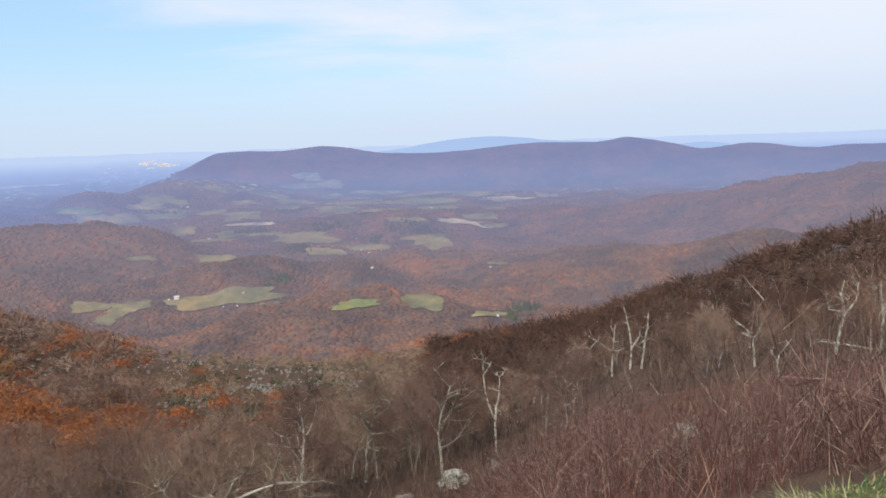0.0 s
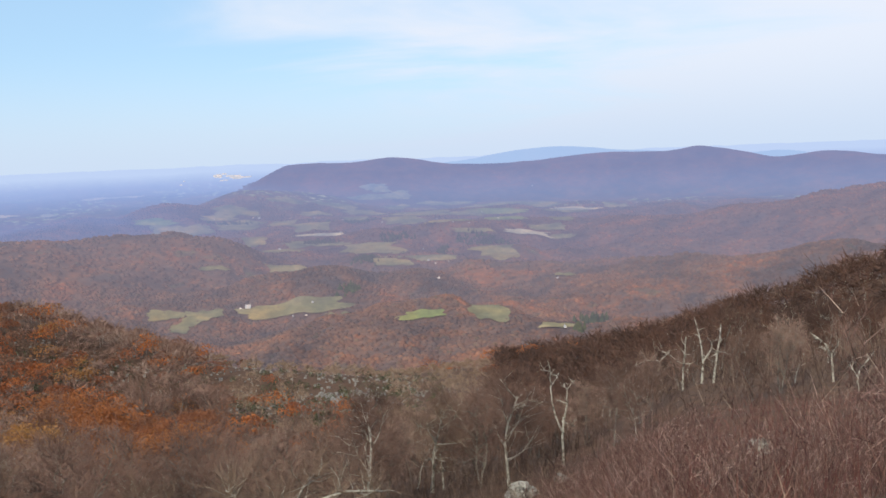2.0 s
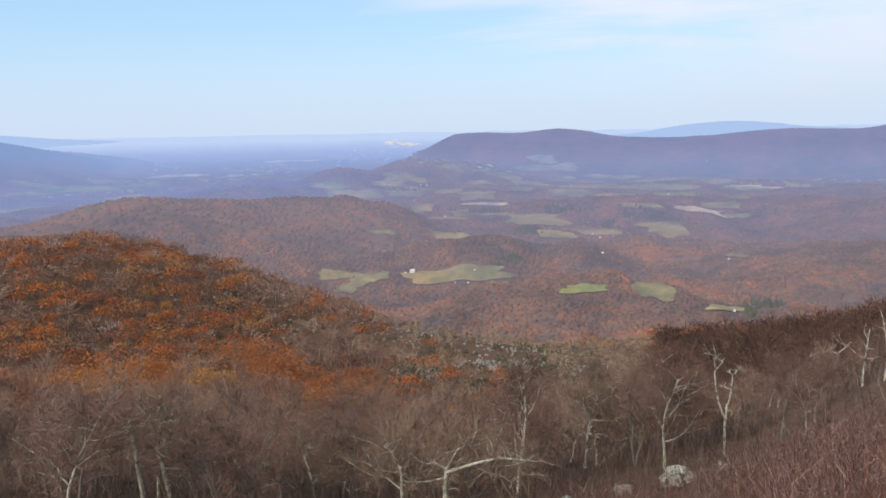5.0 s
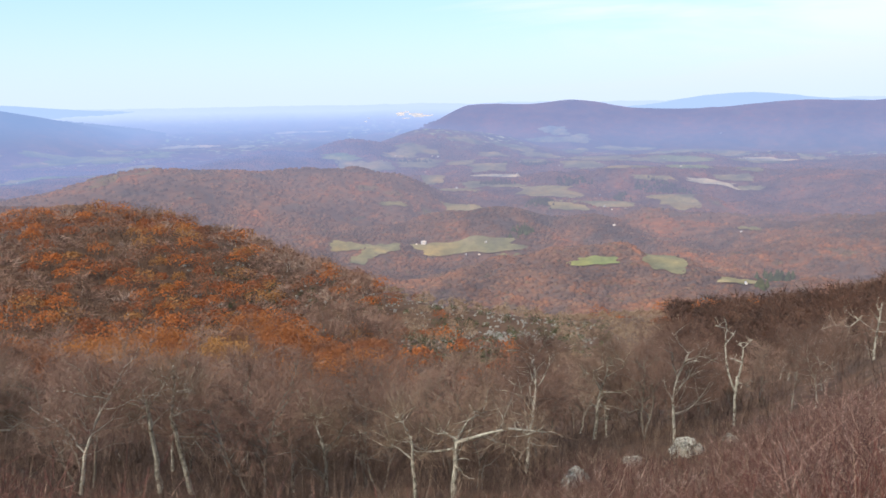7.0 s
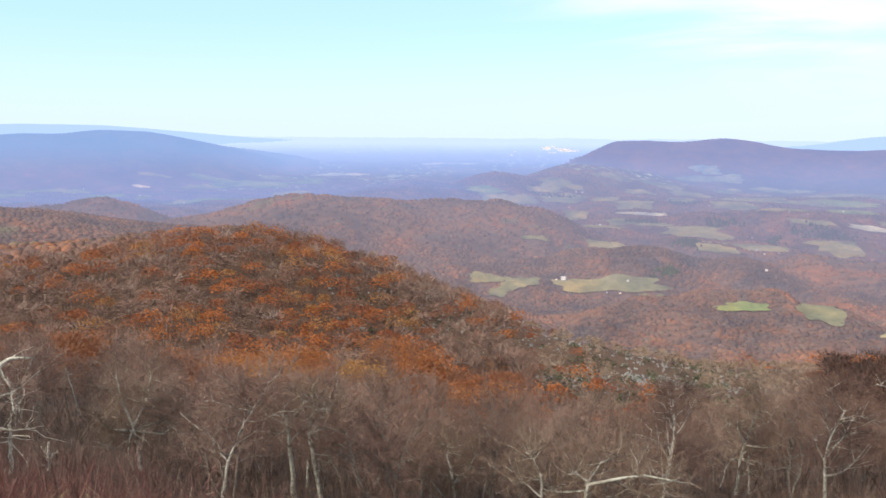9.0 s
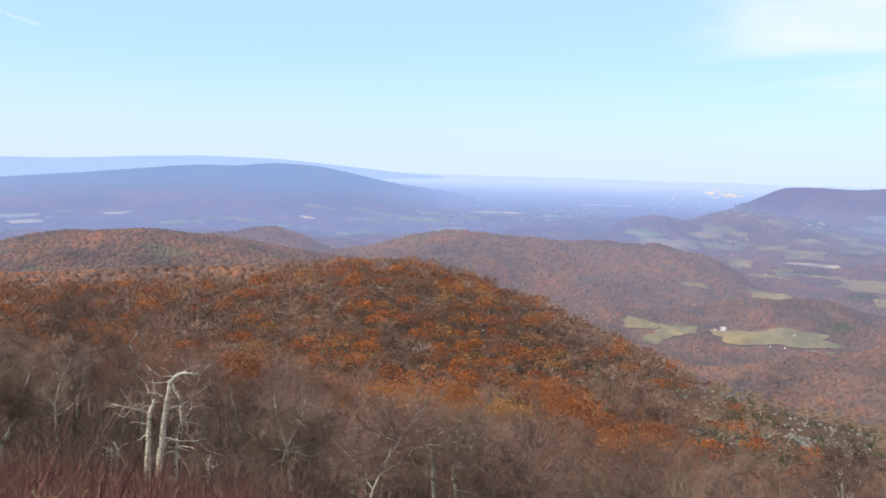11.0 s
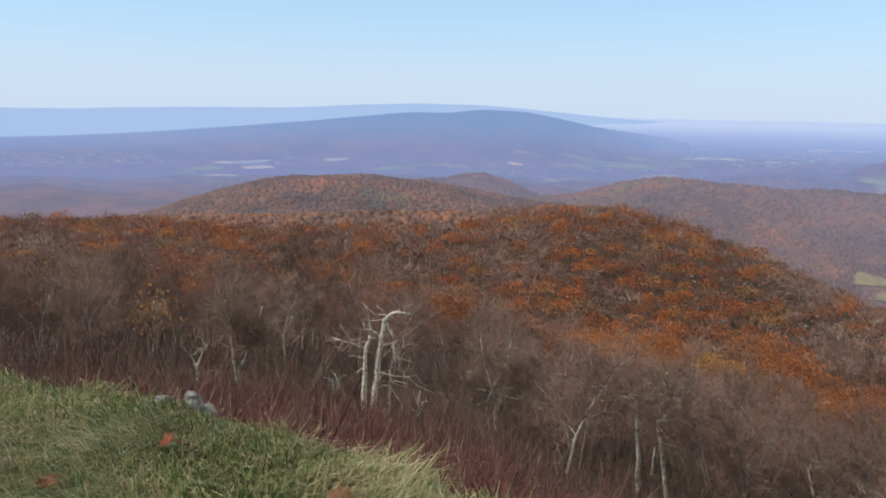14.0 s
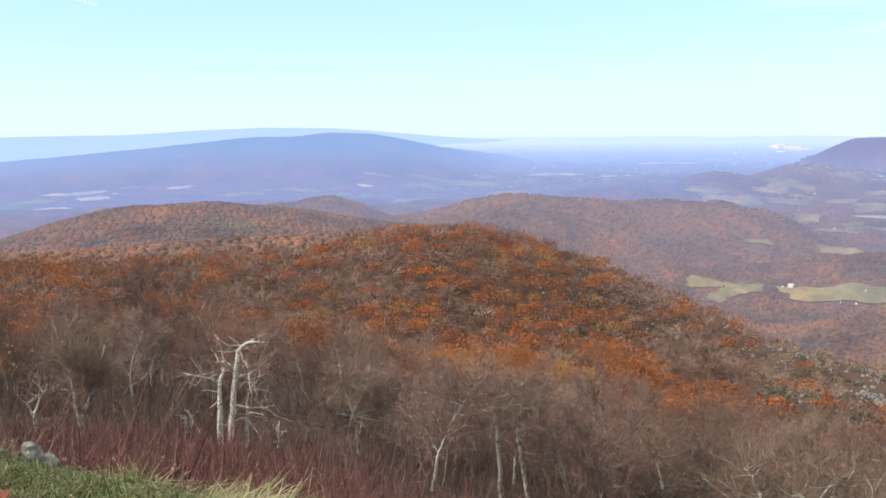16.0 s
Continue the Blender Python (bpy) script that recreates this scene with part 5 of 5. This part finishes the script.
def oak_leaf(name, label, bearing, dist, length, mat, tilt, up=0.07):
    """A lobed oak leaf, curled, lying on the grass."""
    verts, n = [(0, 0, 0)], 44
    for i in range(n):
        a = 2 * math.pi * i / n
        u, w = math.cos(a), math.sin(a)
        lobe = 1 + 0.30 * math.cos(7 * a) * (0.4 + 0.6 * abs(w))
        x, y = u * 0.5 * length, w * 0.36 * length * lobe
        verts.append((x * (0.85 + 0.15 * lobe), y, 0.9 * y * y / length + 0.5 * x * x / length * math.copysign(1, u)))
    faces = [(0, i + 1, (i + 1) % n + 1) for i in range(n)]
    top = tagged(new(name), label, "leaf")
    blade = part("blade", mesh_of("blade", verts, faces, mat), top)
    thick = blade.modifiers.new("thick", "SOLIDIFY")
    thick.thickness = 0.001
    stem = Tubes(5)
    stem.add([(-0.5 * length, 0, 0.0), (-0.62 * length, 0.01, 0.004), (-0.78 * length, 0.015, 0.0)], 0.0016, 0.001)
    part("stalk", mesh_of("stalk", stem.v, stem.f, mat), top)
    x, y, z = stand(bearing, dist)
    top.matrix_world = pose(x, y, z + up, *tilt)


TAN_LEAF = varied_material("dry_tan_leaf", [(0, (0.42, 0.20, 0.10)), (1, (0.5, 0.26, 0.14))], per_object, 0.6, 0.2, 40)
RED_LEAF = varied_material("dry_red_leaf", [(0, (0.16, 0.035, 0.012)), (1, (0.22, 0.06, 0.02))], per_object, 0.6, 0.2, 40)
oak_leaf("oak_leaf", "dry tan oak leaf caught upright in the grass", -57.7, 3.15, 0.115, TAN_LEAF, (50, 20, 100))
oak_leaf("oak_leaf", "curled dark red oak leaf lying in the grass", -69.6, 3.85, 0.10, RED_LEAF, (35, -20, 30))
oak_leaf("oak_leaf", "curled dark red oak leaf lying in the grass", -68.6, 3.8, 0.09, RED_LEAF, (20, 40, 140))
oak_leaf("oak_leaf", "russet oak leaf half hidden in the grass", -69.0, 2.75, 0.09, RED_LEAF, (60, 10, 60), 0.06)
oak_leaf("oak_leaf", "brown oak leaf half hidden in the grass", -77.0, 3.6, 0.09, RED_LEAF, (15, 20, 10), 0.06)


def boulder(name, label, bearing, dist, size, seed, mat=None, sink=0.2, group=""):
    """A weathered block with cracks and worn corners."""
    bm = bmesh.new()
    bmesh.ops.create_icosphere(bm, subdivisions=4, radius=0.5)
    off = Vector((seed * 3.7, seed * 1.9, seed * 0.7))
    for v in bm.verts:
        p = v.co.copy()
        flat = 1 + 0.35 * noise.cell(p * 1.6 + off)
        p = p * flat + p.normalized() * (noise.fractal(p * 2.5 + off, 0.8, 2.0, 5) * 0.12)
        v.co = Vector((p.x * size[0], p.y * size[1], p.z * size[2]))
    me = bpy.data.meshes.new(name)
    bm.to_mesh(me)
    bm.free()
    me.materials.append(mat or STONE)
    ob = tagged(new(name, me), label, "rock", group)
    x, y, z = stand(bearing, dist)
    ob.matrix_world = pose(x, y, z + size[2] * (0.5 - sink), 0, 0, seed * 40)
    return ob


boulder("boulder", "pale lichen-covered boulder among pink-brown shrubs", 0.4, 31.5, (1.25, 1.0, 1.0), 3, None, 0.3)
boulder("boulder", "grey lichened rock low among the shrubs", -3.2, 30.0, (0.7, 0.6, 0.5), 5)
boulder("boulder", "pale weathered rock low among the shrubs", 3.2, 33.0, (0.6, 0.5, 0.4), 8)
boulder("boulder", "broken grey rock pile on the slope", -7.0, 26.5, (0.9, 0.8, 0.7), 6)
boulder("boulder", "broken grey rock beside the rock pile", -7.8, 25.8, (0.7, 0.5, 0.5), 7)
boulder("boulder", "grey rock half hidden by tall shrubs", 16.2, 17.5, (0.4, 0.35, 0.4), 9, DULL_STONE)
boulder("stone", "small rounded grey stone at the lip of the bank", -67.8, 4.45, (0.10, 0.09, 0.12), 2, DULL_STONE)
boulder("stone", "small dark stone beside the grey one", -66.9, 4.5, (0.08, 0.08, 0.09), 4, DULL_STONE)
boulder("stone", "flat grey stone half sunk in the grass", -69.6, 4.55, (0.11, 0.09, 0.08), 1, DULL_STONE)


def scree(name, label, spots, rng, lo, hi):
    """Loose blocks past counting: eight-cornered stones of random shape."""
    b, d = np.array(spots).T
    x, y = at(b, d)
    c = np.stack([x, y, height_at(x, y)], 1)
    n = len(c)
    cube = np.array([(i, j, k) for k in (-1, 1) for j in (-1, 1) for i in (-1, 1)], float)
    s = rng.uniform(lo, hi, (n, 1, 1)) * rng.uniform(0.5, 1.0, (n, 1, 3))
    v = c[:, None] + cube * s * rng.uniform(0.55, 1.1, (n, 8, 3)) + np.array([0, 0, 0.2]) * s
    f = np.array([(0, 2, 3, 1), (4, 5, 7, 6), (0, 1, 5, 4), (2, 6, 7, 3), (0, 4, 6, 2), (1, 3, 7, 5)])
    faces = (np.arange(n)[:, None, None] * 8 + f).reshape(-1, 4)
    return tagged(new(name, mesh_of(name, v.reshape(-1, 3), faces, SCREE)), label, "rocks", kind="stuff")


scree("scree", "pale boulder field on the flank of the near hill", scatter(rng, 420, -13.5, -9.0, 240, 272) + scatter(rng, 700, -34, -6, 205, 320), rng, 0.25, 0.8)


def evergreens(name, label, spots, rng):
    b, d = np.array(spots).T
    x, y = at(b, d)
    k = np.repeat(np.arange(len(x)), 40)
    c = rng.normal(size=(len(k), 3))
    c /= np.linalg.norm(c, axis=1)[:, None]
    c[:, 2] = np.abs(c[:, 2]) * 1.5
    h = rng.uniform(1.2, 2.6, len(x))
    p = np.stack([x, y, height_at(x, y)], 1)[k] + c * h[k][:, None] * rng.uniform(0.5, 1, (len(k), 1))
    return tagged(new(name, mesh_of(name, cards(rng, p, np.full(len(k), 0.6), c), quad_faces(len(k)), EVERGREEN)), label, "bushes", kind="stuff")


evergreens("evergreen_bushes", "dark green bushes among the pale boulders", scatter(rng, 260, -32, -5, 195, 315), rng)


# ---- the valley ----
def in_field(b, d):
    inside = np.zeros(np.shape(b), bool)
    for fb, fd, hw, hd, _ in FIELDS:
        inside |= ((b - fb) / hw) ** 2 + ((d - fd) / (hd + 12)) ** 2 < 1.0
    return inside


def field(fb, fd, hw, hd, kind, seed):
    rng = np.random.default_rng(seed)
    rings, spokes = 7, 40
    a = np.linspace(0, 2 * math.pi, spokes, endpoint=False)
    edge = 0.9 + 0.20 * np.sin(2 * a + rng.uniform(0, 6)) + 0.12 * np.sin(3 * a + rng.uniform(0, 6)) + 0.12 * np.sin(7 * a + rng.uniform(0, 6))
    verts = [(fb, fd)]
    for r in range(1, rings + 1):
        for k in range(spokes):
            c, s = math.cos(a[k]), math.sin(a[k])
            sq = 1 / max(abs(c), abs(s)) ** 0.5
            verts.append((fb + hw * c * sq * edge[k] * r / rings, fd + hd * s * sq * edge[k] * r / rings))
    b, d = np.array(verts).T
    x, y = at(b, d)
    z = height_at(x, y) + 2.5
    faces = [(0, 1 + k, 1 + (k + 1) % spokes) for k in range(spokes)]
    for r in range(rings - 1):
        o = 1 + r * spokes
        faces += [(o + k, o + spokes + k, o + spokes + (k + 1) % spokes, o + (k + 1) % spokes) for k in range(spokes)]
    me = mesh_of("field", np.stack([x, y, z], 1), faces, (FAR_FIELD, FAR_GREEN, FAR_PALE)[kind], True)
    label = ("dull straw-green pasture between woods in the valley", "bright green field in the valley", "pale distant clearing on the hazy plain")[kind]
    tagged(new("field", me), label, "field", "valley fields")


for i, row in enumerate(FIELDS):
    field(*row, 700 + i)

# the woods of the valley and foothills, crowns past counting
rng = np.random.default_rng(31)


def far_crowns(name, label, count, b0, b1, d0, d1, lo, hi, rng):
    b = rng.uniform(b0, b1, count)
    d = np.sqrt(rng.uniform(d0 * d0, d1 * d1, count))
    keep = ~in_field(b, d)
    return crown_field(name, label, b[keep], d[keep], lo, hi, rng)


def crown_field(name, label, b, d, lo, hi, rng):
    """Rounded, uneven crowns at the given places, one mesh."""
    n = len(b)
    x, y = at(b, d)
    z = height_at(x, y)
    r = rng.uniform(lo, hi, n)
    ring = 4
    a = np.arange(ring) * 2 * math.pi / ring
    v = np.zeros((n, 2 * ring + 1, 3))
    w = rng.uniform(0.75, 1.2, (n, ring))
    v[:, :ring, 0], v[:, :ring, 1], v[:, :ring, 2] = np.cos(a) * w, np.sin(a) * w, -0.1
    w = rng.uniform(0.5, 0.85, (n, ring))
    v[:, ring:2 * ring, 0], v[:, ring:2 * ring, 1], v[:, ring:2 * ring, 2] = np.cos(a + 0.5) * w, np.sin(a + 0.5) * w, rng.uniform(0.5, 0.95, (n, ring))
    v[:, -1, 2] = rng.uniform(1.0, 1.4, n)
    v = v * np.stack([r, r, r * 0.55], 1)[:, None] + np.stack([x, y, z], 1)[:, None]
    f = []
    for k in range(ring):
        q = (k + 1) % ring
        f += [(k, q, ring + k), (q, ring + q, ring + k), (ring + k, ring + q, 2 * ring)]
    faces = (np.arange(n)[:, None, None] * (2 * ring + 1) + np.array(f)).reshape(-1, 3)
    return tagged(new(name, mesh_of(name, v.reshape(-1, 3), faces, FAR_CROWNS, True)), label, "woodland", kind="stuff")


far_crowns("hill_woods", "rust and mauve autumn woods on the middle hills", 60000, -90, 36, 600, 1700, 3.4, 6.0, rng)
far_crowns("valley_woods", "hazy rust and brown woods in the valley", 50000, -66, 33, 1700, 3900, 4.0, 7.5, rng)

def tree_lines(name, label, rng):
    """Trees along the edges of the pastures and a few within them."""
    spots = []
    for fb, fd, hw, hd, _ in FIELDS:
        if fd < 3900:
            around = np.linspace(0, 2 * math.pi, int(26 + hw * 22), endpoint=False) + rng.uniform(0, 1)
            gap = fractal(np.cos(around) * 3 + fb, np.sin(around) * 3 + fd, 1.5, 2, 4)
            for a, g in zip(around, gap):
                if g > -0.22:
                    out = rng.uniform(0.82, 1.12)
                    spots.append((fb + hw * math.cos(a) * out, fd + (hd + 8) * math.sin(a) * out))
            for _ in range(int(1 + hw * 2)):
                spots.append((fb + hw * rng.uniform(-0.7, 0.7), fd + hd * rng.uniform(-0.7, 0.7)))
    b, d = np.array(spots).T
    return crown_field(name, label, b, d, 1.6, 4.2, rng)


def pine_stand(bearing, dist, wide, deep, count, rng):
    """A plantation of pointed pines, crowns past counting."""
    b, d = bearing + rng.normal(size=count) * wide, dist + rng.normal(size=count) * deep
    x, y = at(b, d)
    z, r, h = height_at(x, y), rng.uniform(3, 5.5, count), rng.uniform(9, 16, count)
    a = np.arange(6) * math.pi / 3
    v = np.zeros((count, 7, 3))
    v[:, :6, 0], v[:, :6, 1] = np.cos(a) * r[:, None], np.sin(a) * r[:, None]
    v[:, 6, 2] = h
    v += np.stack([x, y, z], 1)[:, None]
    f = np.array([(k, (k + 1) % 6, 6) for k in range(6)])
    me = mesh_of("pine_stand", v.reshape(-1, 3), (np.arange(count)[:, None, None] * 7 + f).reshape(-1, 3), FAR_PINE)
    tagged(new("pine_stand", me), "dark green pine stand beside the pastures", "woodland", kind="stuff")


tree_lines("tree_lines", "mauve-brown tree lines along the valley pastures", rng)

for row in (
    (-9.9, 2098, 0.35, 21, 90),
    (-10.9, 3449, 0.9, 14, 90),
    (-1.7, 2583, 0.9, 17, 110),
    (5.6, 1396, 0.6, 10, 40),
    (4.6, 1195, 0.15, 8, 12),
    (-12.8, 2628, 0.5, 14, 50),
    (-7.6, 2596, 0.6, 17, 60),
    (-4.6, 2372, 0.2, 42, 40),
    (-18.7, 3540, 0.8, 14, 60),
    (18.2, 1170, 0.3, 8, 20),
    (-11.1, 1576, 0.3, 10, 20),
):
    pine_stand(*row, rng)


def house():
    """A white farmhouse with a pitched roof and a chimney."""
    top = tagged(new("house"), "small white farmhouse with a grey pitched roof in the valley", "house", "valley houses")
    bm = bmesh.new()
    bmesh.ops.create_cube(bm, size=1, matrix=Matrix.Translation((0, 0, 2.5)) @ Matrix.Diagonal((15, 9, 7, 1)))
    me = bpy.data.meshes.new("wall")
    bm.to_mesh(me)
    bm.free()
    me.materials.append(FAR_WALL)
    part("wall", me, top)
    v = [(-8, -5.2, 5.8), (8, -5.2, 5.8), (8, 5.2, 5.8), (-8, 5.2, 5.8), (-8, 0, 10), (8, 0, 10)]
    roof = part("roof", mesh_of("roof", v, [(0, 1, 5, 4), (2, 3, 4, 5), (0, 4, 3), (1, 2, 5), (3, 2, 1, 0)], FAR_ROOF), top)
    v = [(x + 3, y, z) for z in (8, 11.5) for x, y in ((-0.6, -0.6), (0.6, -0.6), (0.6, 0.6), (-0.6, 0.6))]
    part("chimney", mesh_of("chimney", v, [(0, 1, 5, 4), (1, 2, 6, 5), (2, 3, 7, 6), (3, 0, 4, 7), (4, 5, 6, 7)], FAR_WALL), roof)
    return top


# bearing, distance, size
HOUSES = [
    (-17.88, 1549, 1.3),
    (-18.38, 1547, 0.7),
    (-13.59, 1528, 1),
    (-14.96, 1489, 0.8),
    (-14.06, 1486, 0.8),
    (-4.91, 1649, 1.1),
    (3.21, 1669, 0.9),
    (-5.56, 2164, 1.2),
    (-4.19, 2037, 0.8),
    (-5.08, 2040, 0.8),
    (-15.56, 2435, 1.2),
    (-16.79, 3608, 1.4),
    (-17.17, 3614, 1),
    (-17.66, 3246, 0.8),
    (-5.88, 2443, 0.7),
    (-0.7, 2997, 1),
    (-3.77, 2674, 0.7),
    (-2.67, 2669, 0.7),
    (1.68, 4335, 0.8),
    (-11.25, 3515, 0.7),
    (-8.6, 3372, 0.7),
    (-7.03, 3715, 0.6),
    (3.64, 1211, 1.3),
    (-1.79, 3677, 0.6),
    (-4.87, 3378, 0.6),
    (-19.66, 3608, 0.7),
    (-18.91, 3515, 0.7),
    (-14.76, 3626, 0.6),
    (-13.16, 3652, 0.6),
    (-11.44, 2931, 0.6),
    (-8.23, 3715, 0.6),
    (-5.98, 3401, 0.6),
    (-43.3, 3395, 0.9),
    (-36.5, 4017, 0.8),
    (-46.01, 3658, 0.8),
    (-38.4, 4342, 0.7),
    (-49.29, 3954, 0.7),
    (-41.43, 4231, 0.7),
    (-57.83, 4087, 0.7),
    (-67.11, 4010, 0.7),
    (-32.85, 4312, 0.7),
]
FARM = house()
for i, (b, d, s) in enumerate(HOUSES):
    m = placed(b, d, 37 * i % 180, s * (0.3 + d / 9000), -2.5)
    if i:
        copy_thing(FARM, m)
    else:
        FARM.matrix_world = m


def town_block(bearing, dist, wide, deep, tall):
    """A flat-roofed white warehouse of the far town."""
    top = tagged(new("warehouse"), "pale flat-roofed warehouse on the hazy plain, brightened by painted glow", "building", "far town")
    for name, z0, z1, grow in (("wall", -4, tall, 1.0), ("roof", tall, tall + 0.8, 1.04)):
        bm = bmesh.new()
        bmesh.ops.create_cube(bm, size=1, matrix=Matrix.Translation((0, 0, (z0 + z1) / 2)) @ Matrix.Diagonal((wide * grow, deep * grow, z1 - z0, 1)))
        me = bpy.data.meshes.new(name)
        bm.to_mesh(me)
        bm.free()
        # walls and roof alike carry the painted pale glow
        me.materials.append(FAR_TOWN)
        part(name, me, top)
    top.matrix_world = pose(*stand(bearing, dist), 0, 0, -bearing)


rng = np.random.default_rng(41)
for _ in range(9):
    town_block(-18.5 + rng.normal() * 0.55, 4850 + rng.uniform(-25, 25), rng.uniform(20, 60), 20, rng.uniform(3, 6))
for _ in range(4):
    town_block(-20.3 + rng.normal() * 1.0, 4790 + rng.uniform(-30, 30), rng.uniform(10, 26), 10, 1.2)

# the thin trail of an aircraft, high in the sky
trail = Tubes(8)
path = [Vector((math.sin(radians(b)) * math.cos(radians(e)), math.cos(radians(b)) * math.cos(radians(e)), math.sin(radians(e)))) * 4700 for b, e in ((-74.5, 10.9), (-70.8, 9.9), (-68.2, 9.44), (-64.9, 8.67), (-62.3, 7.9))]
trail.add(path, 20, 9)
tagged(new("vapour_trail", mesh_of("vapour_trail", trail.v, trail.f, ICE_TRAIL, True)), "thin white aircraft trail in the pale blue sky", "vapour trail", kind="structure")
